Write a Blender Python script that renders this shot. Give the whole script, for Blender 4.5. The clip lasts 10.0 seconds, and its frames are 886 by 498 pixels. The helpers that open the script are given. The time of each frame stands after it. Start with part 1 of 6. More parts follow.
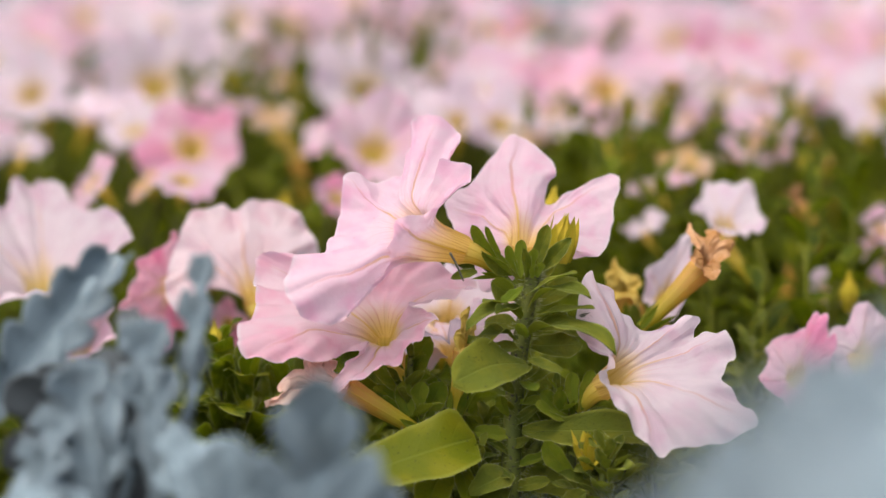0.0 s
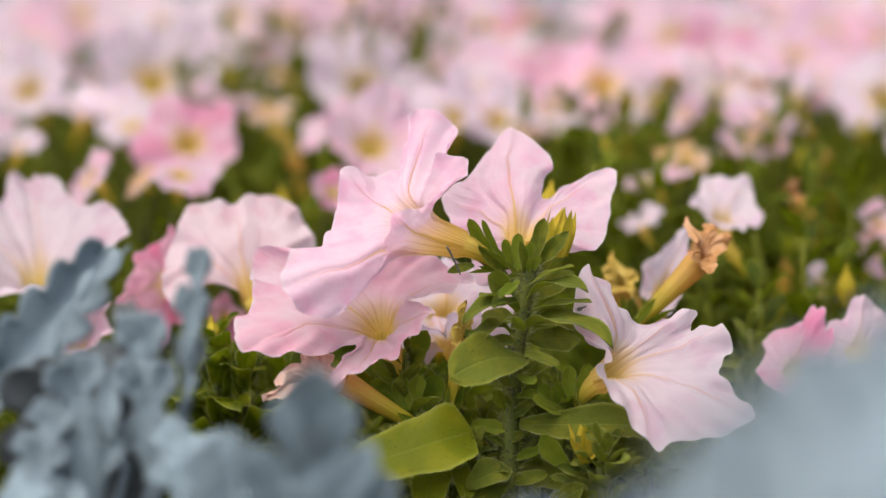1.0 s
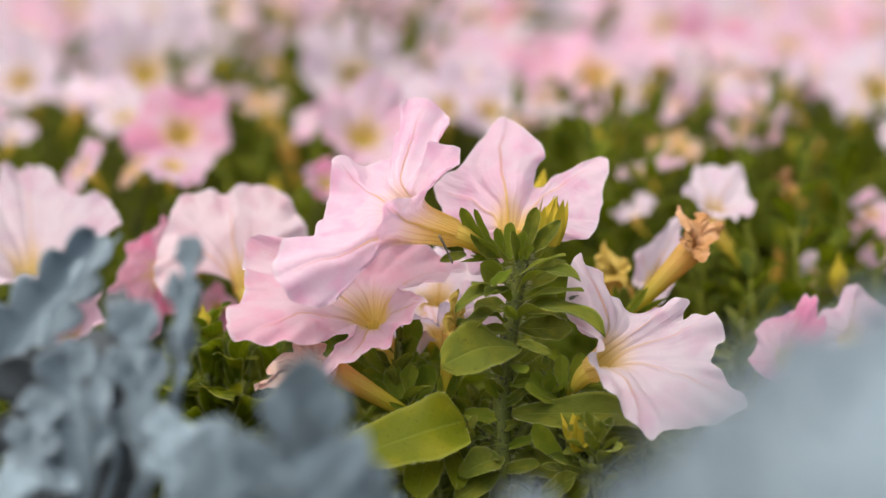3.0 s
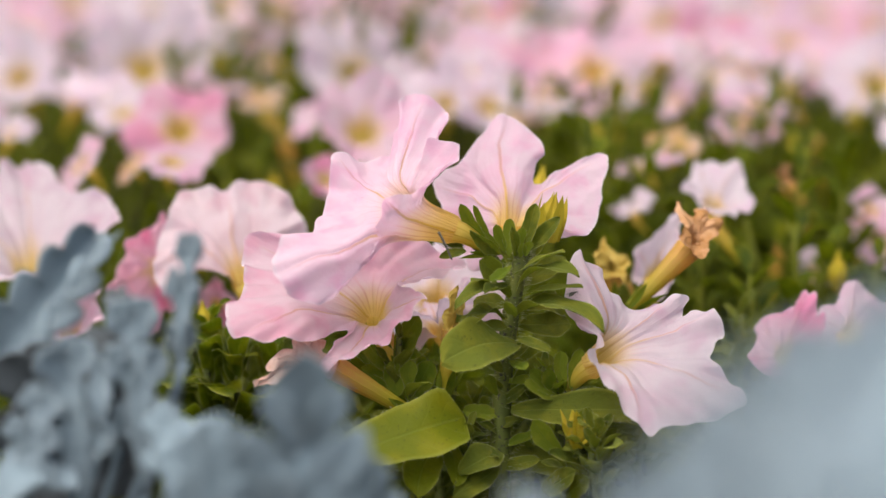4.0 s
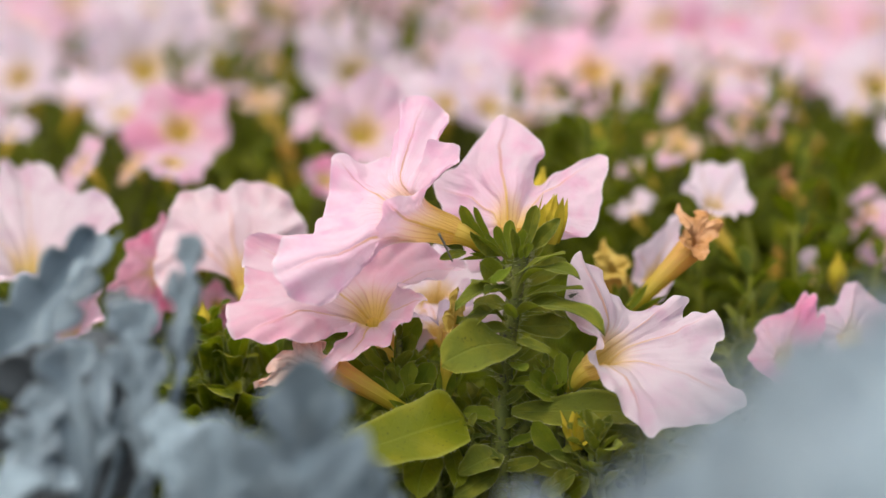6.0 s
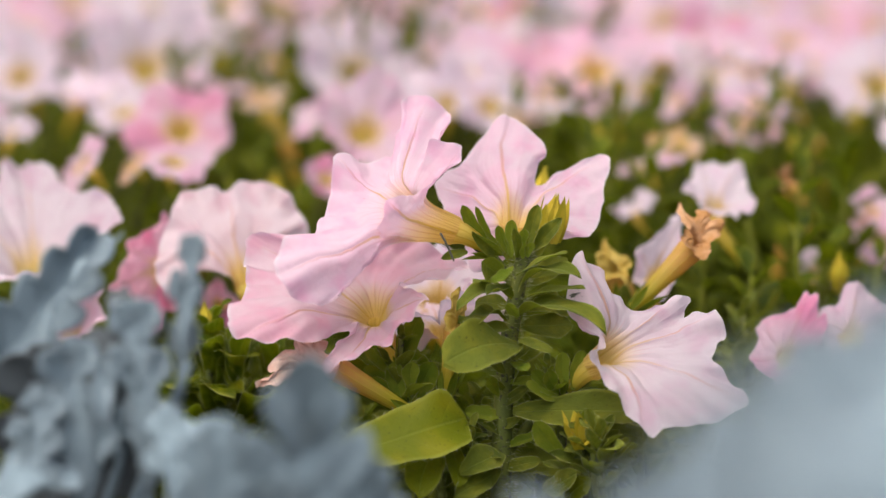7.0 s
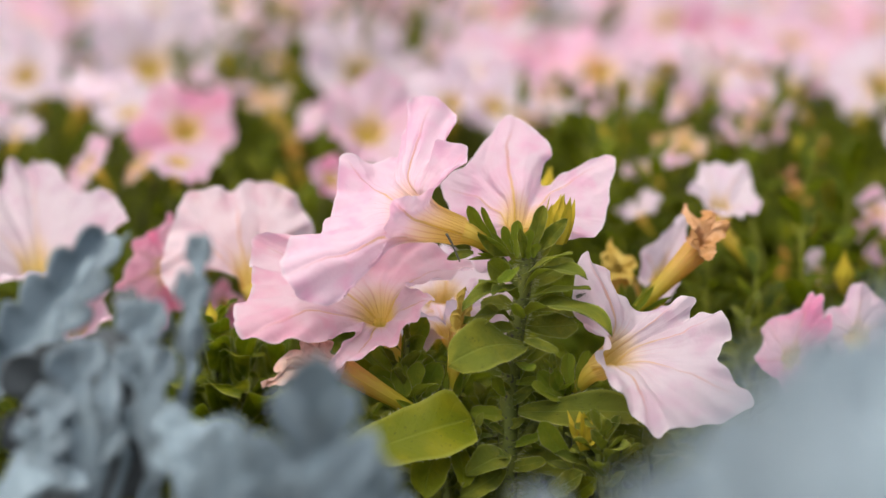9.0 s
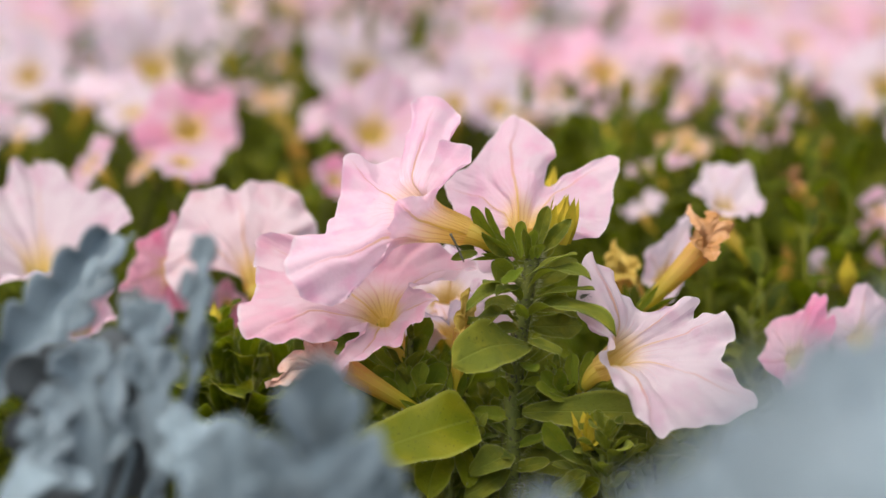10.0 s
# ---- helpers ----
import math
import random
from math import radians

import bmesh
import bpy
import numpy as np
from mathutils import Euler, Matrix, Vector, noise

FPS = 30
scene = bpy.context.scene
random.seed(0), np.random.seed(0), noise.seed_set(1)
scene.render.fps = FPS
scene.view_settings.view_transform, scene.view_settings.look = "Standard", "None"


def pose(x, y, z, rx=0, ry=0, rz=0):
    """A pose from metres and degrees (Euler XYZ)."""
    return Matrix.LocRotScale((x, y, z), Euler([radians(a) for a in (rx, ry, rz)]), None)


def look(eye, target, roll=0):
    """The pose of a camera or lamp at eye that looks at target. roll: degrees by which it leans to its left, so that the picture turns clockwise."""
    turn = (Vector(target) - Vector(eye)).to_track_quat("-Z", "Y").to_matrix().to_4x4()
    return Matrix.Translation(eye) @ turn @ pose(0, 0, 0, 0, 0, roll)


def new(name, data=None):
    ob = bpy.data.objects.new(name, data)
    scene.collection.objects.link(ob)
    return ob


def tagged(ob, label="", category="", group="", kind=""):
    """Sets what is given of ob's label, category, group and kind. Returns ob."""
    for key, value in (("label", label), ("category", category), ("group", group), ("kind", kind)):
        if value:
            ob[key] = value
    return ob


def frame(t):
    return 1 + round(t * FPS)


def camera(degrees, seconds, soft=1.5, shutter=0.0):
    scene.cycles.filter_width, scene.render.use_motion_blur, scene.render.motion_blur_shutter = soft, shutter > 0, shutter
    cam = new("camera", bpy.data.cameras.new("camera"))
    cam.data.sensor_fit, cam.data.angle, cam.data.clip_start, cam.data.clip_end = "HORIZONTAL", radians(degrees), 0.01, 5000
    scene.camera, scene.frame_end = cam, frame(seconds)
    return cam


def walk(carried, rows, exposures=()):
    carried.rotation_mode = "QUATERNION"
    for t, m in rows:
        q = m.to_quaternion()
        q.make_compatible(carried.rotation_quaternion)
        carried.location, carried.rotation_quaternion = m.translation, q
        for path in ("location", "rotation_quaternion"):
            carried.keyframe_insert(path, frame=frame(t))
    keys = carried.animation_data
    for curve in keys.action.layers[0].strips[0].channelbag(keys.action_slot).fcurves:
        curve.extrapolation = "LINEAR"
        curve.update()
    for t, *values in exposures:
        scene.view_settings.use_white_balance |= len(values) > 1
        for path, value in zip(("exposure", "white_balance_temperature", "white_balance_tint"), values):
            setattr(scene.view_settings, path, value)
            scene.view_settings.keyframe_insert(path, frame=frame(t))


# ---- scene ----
import itertools

cam = camera(22.0, 10.0, soft=1.35)
cam.data.dof.use_dof = True
cam.data.dof.focus_distance = 0.995
cam.data.dof.aperture_fstop = 3.7
cam.data.dof.aperture_blades = 9
walk(cam, [
    (0.00, pose(0.002830, 0.000896, 0.500833, 78.91805, 0, 0.16378) @ pose(0, 0, 0, 0, 0, -0.0605)),
    (0.50, pose(0.003086, 0.000898, 0.499938, 78.89812, 0, 0.15220) @ pose(0, 0, 0, 0, 0, -0.0910)),
    (1.00, pose(0.003502, 0.000912, 0.499246, 78.85289, 0, 0.12342) @ pose(0, 0, 0, 0, 0, -0.1203)),
    (1.50, pose(0.003917, 0.000893, 0.498690, 78.80679, 0, 0.08760) @ pose(0, 0, 0, 0, 0, -0.1435)),
    (2.00, pose(0.004218, 0.000901, 0.498222, 78.76482, 0, 0.04851) @ pose(0, 0, 0, 0, 0, -0.1596)),
    (2.50, pose(0.004373, 0.000972, 0.497842, 78.72107, 0, 0.00695) @ pose(0, 0, 0, 0, 0, -0.1696)),
    (3.25, pose(0.004245, 0.001227, 0.497467, 78.64281, 0, -0.04518) @ pose(0, 0, 0, 0, 0, -0.1779)),
    (4.00, pose(0.003853, 0.001433, 0.497492, 78.57926, 0, -0.07355) @ pose(0, 0, 0, 0, 0, -0.1847)),
    (4.50, pose(0.003724, 0.001483, 0.497768, 78.56025, 0, -0.07362) @ pose(0, 0, 0, 0, 0, -0.1815)),
    (5.00, pose(0.003658, 0.001487, 0.498158, 78.55144, 0, -0.07887) @ pose(0, 0, 0, 0, 0, -0.1722)),
    (5.50, pose(0.003604, 0.001416, 0.498616, 78.54375, 0, -0.08927) @ pose(0, 0, 0, 0, 0, -0.1584)),
    (6.25, pose(0.003291, 0.001048, 0.499066, 78.53096, 0, -0.08846) @ pose(0, 0, 0, 0, 0, -0.1359)),
    (7.00, pose(0.002686, 0.000817, 0.499132, 78.52109, 0, -0.09158) @ pose(0, 0, 0, 0, 0, -0.1139)),
    (7.50, pose(0.002255, 0.000793, 0.499186, 78.50808, 0, -0.09257) @ pose(0, 0, 0, 0, 0, -0.0993)),
    (8.00, pose(0.001807, 0.000766, 0.499290, 78.49756, 0, -0.07710) @ pose(0, 0, 0, 0, 0, -0.0848)),
    (8.50, pose(0.001373, 0.000649, 0.499489, 78.49750, 0, -0.06110) @ pose(0, 0, 0, 0, 0, -0.0690)),
    (9.00, pose(0.000967, 0.000401, 0.499763, 78.50037, 0, -0.04470) @ pose(0, 0, 0, 0, 0, -0.0487)),
    (9.50, pose(0.000528, 0.000134, 0.499970, 78.49883, 0, -0.02257) @ pose(0, 0, 0, 0, 0, -0.0251)),
    (10.00, pose(-0.000006, -0.000023, 0.499994, 78.50029, 0, -0.00015) @ pose(0, 0, 0, 0, 0, -0.0010)),
], exposures=[(0.0, -0.05), (10.0, -0.05)])

# ---- light: bright overcast day ----
world = bpy.data.worlds.new("overcast_sky")
scene.world = world
world.use_nodes = True
wn = world.node_tree
sky = wn.nodes.new("ShaderNodeTexSky")
sky.sky_type = "NISHITA"
sky.sun_disc = False
sky.sun_elevation = radians(70)
sky.sun_rotation = radians(232)
sky.air_density = 1.0
sky.dust_density = 9.0
sky.ozone_density = 1.0
wn.links.new(sky.outputs[0], wn.nodes["Background"].inputs[0])
wn.nodes["Background"].inputs[1].default_value = 0.15

sun_data = bpy.data.lights.new("sun", "SUN")
sun_data.energy = 3.5
sun_data.angle = radians(85)
sun_data.color = (0.965, 0.99, 1.0)
sun = new("sun", sun_data)
sun.matrix_basis = look((-0.9, -0.45, 3.3), (0.0, 1.0, 0.2))


# ---- materials ----
def material(name, rough=0.5):
    m = bpy.data.materials.new(name)
    m.use_nodes = True
    nt = m.node_tree
    b = nt.nodes["Principled BSDF"]
    b.inputs["Roughness"].default_value = rough
    return m, nt, b


def node(nt, kind, **inputs):
    n = nt.nodes.new(kind)
    for k, v in inputs.items():
        n.inputs[k.replace("_", " ")].default_value = v
    return n


def maths(nt, op, a, b=None, clamp=False):
    n = nt.nodes.new("ShaderNodeMath")
    n.operation = op
    n.use_clamp = clamp
    for i, v in enumerate((a, b)):
        if v is None:
            continue
        if isinstance(v, (int, float)):
            n.inputs[i].default_value = v
        else:
            nt.links.new(v, n.inputs[i])
    return n.outputs[0]


def blend(nt, fac, a, b, mode="MIX"):
    n = nt.nodes.new("ShaderNodeMix")
    n.data_type = "RGBA"
    n.blend_type = mode
    for sock, v in ((n.inputs[0], fac), (n.inputs[6], a), (n.inputs[7], b)):
        if isinstance(v, (int, float)):
            sock.default_value = v
        elif isinstance(v, tuple):
            sock.default_value = (*v, 1)
        else:
            nt.links.new(v, sock)
    return n.outputs[2]


def ramp(nt, value, lo, hi):
    n = nt.nodes.new("ShaderNodeMapRange")
    n.interpolation_type = "SMOOTHSTEP"
    nt.links.new(value, n.inputs[0])
    n.inputs[1].default_value, n.inputs[2].default_value = lo, hi
    return n.outputs[0]


def noise_of(nt, scale, detail=3.0, vec=None, rough=0.55):
    n = node(nt, "ShaderNodeTexNoise", Scale=scale, Detail=detail, Roughness=rough)
    if vec is None:
        vec = nt.nodes.new("ShaderNodeTexCoord").outputs["Object"]
    nt.links.new(vec, n.inputs["Vector"])
    return n.outputs[0]


def bump(nt, b, height, strength, distance):
    n = node(nt, "ShaderNodeBump", Strength=strength, Distance=distance)
    nt.links.new(height, n.inputs["Height"])
    nt.links.new(n.outputs[0], b.inputs["Normal"])
    return n.outputs[0]


def thin(nt, b, colour, amount, normal=None):
    """A thin sheet lets part of the light through."""
    t = nt.nodes.new("ShaderNodeBsdfTranslucent")
    nt.links.new(colour, t.inputs[0])
    if normal is not None:
        nt.links.new(normal, t.inputs["Normal"])
    mix = nt.nodes.new("ShaderNodeMixShader")
    mix.inputs[0].default_value = amount
    nt.links.new(b.outputs[0], mix.inputs[1])
    nt.links.new(t.outputs[0], mix.inputs[2])
    nt.links.new(mix.outputs[0], nt.nodes["Material Output"].inputs[0])


def petal_material():
    m, nt, b = material("petal", 0.55)
    uv = nt.nodes.new("ShaderNodeUVMap").outputs[0]
    sep = nt.nodes.new("ShaderNodeSeparateXYZ")
    nt.links.new(uv, sep.inputs[0])
    u, v = sep.outputs[0], sep.outputs[1]
    tint = nt.nodes.new("ShaderNodeObjectInfo").outputs["Color"]
    soft = noise_of(nt, 38.0, 3.0)
    fine = noise_of(nt, 420.0, 4.0)
    pale = blend(nt, 0.55, tint, (0.89, 0.77, 0.825))
    col = blend(nt, ramp(nt, soft, 0.35, 0.68), pale, tint)
    # paler cream towards the mouth, then yellow inside it
    col = blend(nt, maths(nt, "MULTIPLY", ramp(nt, v, 0.5, 0.12), 0.55), col, (0.84, 0.68, 0.55))
    col = blend(nt, maths(nt, "MULTIPLY", ramp(nt, v, 0.965, 1.0), 0.5), col, (0.91, 0.84, 0.87))
    throat = ramp(nt, v, 0.46, 0.06)
    col = blend(nt, maths(nt, "MULTIPLY", throat, 0.88), col, (0.87, 0.62, 0.11))
    # one strong rib down each lobe and finer forked ones beside it
    wob = maths(nt, "MULTIPLY", maths(nt, "SUBTRACT", noise_of(nt, 60.0, 2.0), 0.5), 0.08)
    lobe = maths(nt, "ABSOLUTE", maths(nt, "SUBTRACT", maths(nt, "FRACT", maths(nt, "ADD", u, maths(nt, "ADD", wob, 0.5))), 0.5))
    rib = ramp(nt, maths(nt, "DIVIDE", lobe, maths(nt, "ADD", maths(nt, "MULTIPLY", ramp(nt, v, 0.75, 0.0), 1.6), 0.85)), 0.026, 0.004)
    rib = maths(nt, "MULTIPLY", rib, ramp(nt, v, 1.0, 0.6))
    spread = maths(nt, "ADD", u, maths(nt, "MULTIPLY", wob, 0.9))
    fan = maths(nt, "ABSOLUTE", maths(nt, "SUBTRACT", maths(nt, "FRACT", maths(nt, "MULTIPLY", spread, 7.0)), 0.5))
    fans = maths(nt, "MULTIPLY", ramp(nt, fan, 0.13, 0.03), ramp(nt, v, 0.66, 0.15))
    ribcol = blend(nt, ramp(nt, v, 0.25, 0.8), (0.74, 0.47, 0.035), (0.70, 0.30, 0.24))
    col = blend(nt, maths(nt, "MULTIPLY", rib, 0.78), col, ribcol)
    veincol = blend(nt, throat, (0.78, 0.36, 0.40), (0.56, 0.28, 0.006))
    col = blend(nt, maths(nt, "MULTIPLY", fans, 0.62), col, veincol)
    fan2 = maths(nt, "ABSOLUTE", maths(nt, "SUBTRACT", maths(nt, "FRACT", maths(nt, "MULTIPLY", maths(nt, "ADD", u, maths(nt, "MULTIPLY", wob, 1.6)), 13.0)), 0.5))
    col = blend(nt, maths(nt, "MULTIPLY", maths(nt, "MULTIPLY", ramp(nt, fan2, 0.16, 0.03), ramp(nt, v, 0.95, 0.35)), 0.14), col, (0.74, 0.36, 0.42))
    # rosier towards the rim, in patches
    flush = maths(nt, "MULTIPLY", ramp(nt, noise_of(nt, 75.0, 2.0), 0.45, 0.70), ramp(nt, v, 0.35, 0.85))
    col = blend(nt, maths(nt, "MULTIPLY", flush, 0.45), col, blend(nt, 1.0, tint, (0.97, 0.66, 0.83), "MULTIPLY"))
    # tiny blemishes
    col = blend(nt, maths(nt, "MULTIPLY", ramp(nt, noise_of(nt, 300.0, 1.0), 0.77, 0.82), 0.3), col, (0.45, 0.22, 0.22))
    nt.links.new(col, b.inputs["Base Color"])
    b.inputs["Sheen Weight"].default_value = 0.12
    b.inputs["Specular IOR Level"].default_value = 0.25
    pleat = maths(nt, "ABSOLUTE", maths(nt, "SUBTRACT", maths(nt, "FRACT", maths(nt, "MULTIPLY", spread, 11.0)), 0.5))
    h = maths(nt, "ADD", maths(nt, "MULTIPLY", fine, 0.35), maths(nt, "ADD", maths(nt, "MULTIPLY", pleat, 0.28), maths(nt, "MULTIPLY", rib, -0.8)))
    nrm = bump(nt, b, maths(nt, "ADD", h, maths(nt, "MULTIPLY", noise_of(nt, 130.0, 4.0), 1.1)), 0.6, 0.0009)
    thin(nt, b, blend(nt, maths(nt, "MULTIPLY", ramp(nt, v, 0.08, 0.45), 0.28), col, (0.96, 0.84, 0.89)), 0.58, nrm)
    return m


def tube_material(name="flower_tube", foot=(0.52, 0.46, 0.03), mouth=(0.88, 0.66, 0.16), line_col=(0.56, 0.36, 0.012), patch=(0.80, 0.58, 0.06)):
    m, nt, b = material(name, 0.5)
    uv = nt.nodes.new("ShaderNodeUVMap").outputs[0]
    sep = nt.nodes.new("ShaderNodeSeparateXYZ")
    nt.links.new(uv, sep.inputs[0])
    u, v = sep.outputs[0], sep.outputs[1]
    col = blend(nt, ramp(nt, v, 0.1, 1.0), foot, mouth)
    fan = maths(nt, "ABSOLUTE", maths(nt, "SUBTRACT", maths(nt, "FRACT", maths(nt, "MULTIPLY", u, 2.0)), 0.5))
    line = ramp(nt, fan, 0.14, 0.03)
    col = blend(nt, maths(nt, "MULTIPLY", line, 0.42), col, line_col)
    col = blend(nt, maths(nt, "MULTIPLY", ramp(nt, noise_of(nt, 90.0), 0.45, 0.75), 0.5), col, patch)
    nt.links.new(col, b.inputs["Base Color"])
    nrm = bump(nt, b, maths(nt, "ADD", noise_of(nt, 500.0), line), 0.4, 0.0005)
    thin(nt, b, col, 0.5, nrm)
    return m


def green_material(name, dark, light, yellow, trans, rough=0.45, down=0.0):
    m, nt, b = material(name, rough)
    uv = nt.nodes.new("ShaderNodeUVMap").outputs[0]
    sep = nt.nodes.new("ShaderNodeSeparateXYZ")
    nt.links.new(uv, sep.inputs[0])
    u, v = sep.outputs[0], sep.outputs[1]
    rnd = nt.nodes.new("ShaderNodeObjectInfo").outputs["Random"]
    isl = nt.nodes.new("ShaderNodeNewGeometry").outputs["Random Per Island"]
    mixr = maths(nt, "FRACT", maths(nt, "ADD", rnd, isl))
    col = blend(nt, mixr, dark, light)
    place_on = nt.nodes.new("ShaderNodeCombineXYZ")
    nt.links.new(maths(nt, "MULTIPLY", u, 0.25), place_on.inputs[0])
    nt.links.new(v, place_on.inputs[1])
    nt.links.new(maths(nt, "MULTIPLY", mixr, 17.0), place_on.inputs[2])
    vec = place_on.outputs[0]
    col = blend(nt, maths(nt, "MULTIPLY", ramp(nt, noise_of(nt, 3.2, 3.0, vec), 0.42, 0.72), 0.55), col, yellow)
    mid = ramp(nt, maths(nt, "ABSOLUTE", u), 0.07, 0.015)
    side = maths(nt, "ABSOLUTE", maths(nt, "SUBTRACT", maths(nt, "FRACT", maths(nt, "SUBTRACT", maths(nt, "MULTIPLY", v, 7.0), maths(nt, "MULTIPLY", maths(nt, "ABSOLUTE", u), 1.6))), 0.5))
    veins = maths(nt, "MAXIMUM", mid, maths(nt, "MULTIPLY", ramp(nt, side, 0.07, 0.01), 0.22))
    col = blend(nt, maths(nt, "MULTIPLY", veins, 0.24), col, (0.24, 0.29, 0.05))
    # specks of grit and pollen caught on the sticky skin
    col = blend(nt, maths(nt, "MULTIPLY", ramp(nt, noise_of(nt, 48.0, 1.0, vec), 0.695, 0.725), 0.88), col, (0.02, 0.015, 0.01))
    # a pale downy margin
    col = blend(nt, maths(nt, "MULTIPLY", ramp(nt, maths(nt, "ABSOLUTE", u), 0.84, 1.0), 0.55), col, (0.30, 0.31, 0.05))
    nt.links.new(col, b.inputs["Base Color"])
    b.inputs["Sheen Weight"].default_value = down
    b.inputs["Sheen Tint"].default_value = (0.75, 0.85, 0.45, 1)
    b.inputs["Specular IOR Level"].default_value = 0.09
    h = maths(nt, "ADD", maths(nt, "MULTIPLY", noise_of(nt, 14.0, 4.0, vec), 0.9), maths(nt, "MULTIPLY", veins, -0.45))
    nrm = bump(nt, b, h, 0.6, 0.0012)
    thin(nt, b, blend(nt, 0.5, col, (0.26, 0.34, 0.006)), trans, nrm)
    return m


def silver_material():
    m, nt, b = material("silver_felt", 0.9)
    rnd = nt.nodes.new("ShaderNodeNewGeometry").outputs["Random Per Island"]
    col = blend(nt, rnd, (0.125, 0.168, 0.192), (0.25, 0.325, 0.37))
    col = blend(nt, maths(nt, "MULTIPLY", ramp(nt, noise_of(nt, 60.0, 4.0), 0.35, 0.75), 0.7), col, (0.27, 0.35, 0.395))
    col = blend(nt, maths(nt, "MULTIPLY", ramp(nt, noise_of(nt, 25.0), 0.55, 0.8), 0.5), col, (0.10, 0.13, 0.145))
    nt.links.new(col, b.inputs["Base Color"])
    b.inputs["Sheen Weight"].default_value = 0.25
    b.inputs["Sheen Roughness"].default_value = 0.6
    b.inputs["Specular IOR Level"].default_value = 0.1
    bump(nt, b, noise_of(nt, 900.0, 4.0), 0.6, 0.0008)
    return m


def plain_material(name, a, b_col, scale, rough, bumps=0.4, dist=0.002, trans=0.0, specks=0.0):
    m, nt, b = material(name, rough)
    col = blend(nt, ramp(nt, noise_of(nt, scale, 5.0), 0.35, 0.68), a, b_col)
    col = blend(nt, maths(nt, "MULTIPLY", noise_of(nt, scale * 9, 3.0), 0.4), col, tuple(c * 0.45 for c in a))
    if specks:
        col = blend(nt, maths(nt, "MULTIPLY", ramp(nt, noise_of(nt, specks, 1.0), 0.61, 0.66), 0.9), col, (0.02, 0.016, 0.01))
    nt.links.new(col, b.inputs["Base Color"])
    nrm = bump(nt, b, noise_of(nt, scale * 5, 6.0), bumps, dist)
    if trans:
        thin(nt, b, col, trans, nrm)
    return m


PETAL = petal_material()
TUBE = tube_material()
OLD_TUBE = tube_material("faded_tube", (0.50, 0.43, 0.025), (0.70, 0.40, 0.10), (0.70, 0.56, 0.08), (0.58, 0.34, 0.045))
LEAF = green_material("petunia_leaf", (0.013, 0.027, 0.001), (0.070, 0.098, 0.003), (0.24, 0.228, 0.006), 0.32)
DOWNY = green_material("downy_leaf", (0.048, 0.066, 0.007), (0.13, 0.15, 0.017), (0.22, 0.205, 0.018), 0.32, 0.7, 0.12)
SEPAL = green_material("young_green", (0.115, 0.165, 0.014), (0.19, 0.235, 0.024), (0.29, 0.285, 0.03), 0.38)
STEM = plain_material("hairy_stem", (0.066, 0.084, 0.005), (0.125, 0.138, 0.009), 110.0, 0.75, 0.25, 0.001, specks=520.0)
LIME = green_material("yellowish_leaf", (0.095, 0.118, 0.005), (0.14, 0.158, 0.007), (0.235, 0.215, 0.008), 0.34)
BUD = green_material("yellow_bud", (0.50, 0.40, 0.03), (0.64, 0.49, 0.05), (0.66, 0.42, 0.05), 0.35)
GOLDEN = plain_material("golden_wilt", (0.56, 0.38, 0.06), (0.68, 0.52, 0.13), 90.0, 0.7, 0.6, 0.001, 0.3)
FADED = plain_material("faded_petal", (0.76, 0.46, 0.34), (0.85, 0.66, 0.56), 90.0, 0.7, 0.6, 0.001, 0.4)
WILT = plain_material("wilted_petal", (0.52, 0.25, 0.08), (0.72, 0.43, 0.24), 90.0, 0.7, 0.6, 0.001, 0.3)
SILVER = silver_material()
# darker copy of the silver felt, with the shade among the leaves painted in
SHADED_SILVER = plain_material("shaded_felt", (0.075, 0.086, 0.092), (0.125, 0.142, 0.152), 60.0, 0.9, 0.6, 0.0008)
SOIL = plain_material("soil", (0.035, 0.026, 0.018), (0.075, 0.055, 0.038), 14.0, 0.95, 0.9, 0.02)
PAVING = plain_material("paving", (0.17, 0.185, 0.195), (0.25, 0.26, 0.27), 2.5, 0.85, 0.4, 0.004)
STONE = plain_material("kerb_stone", (0.30, 0.32, 0.33), (0.42, 0.42, 0.42), 8.0, 0.8, 0.5, 0.004)
INSECT = plain_material("insect_shell", (0.05, 0.045, 0.035), (0.10, 0.09, 0.06), 400.0, 0.4)
HAIR = plain_material("leaf_hair", (0.45, 0.48, 0.25), (0.55, 0.56, 0.35), 100.0, 0.6, trans=0.4)


# ---- builders ----
def part(name, bm, mat, parent, label="", smooth=True):
    """Links a bmesh, or shares a mesh, as one object under its thing."""
    if isinstance(bm, bmesh.types.BMesh):
        me = bpy.data.meshes.new(name)
        bm.to_mesh(me)
        bm.free()
        me.materials.append(mat)
        if smooth:
            me.shade_smooth()
    else:
        me = bm
    ob = new(name, me)
    if parent is not None:
        ob.parent = parent
    if label:
        ob["label"] = label
    return ob


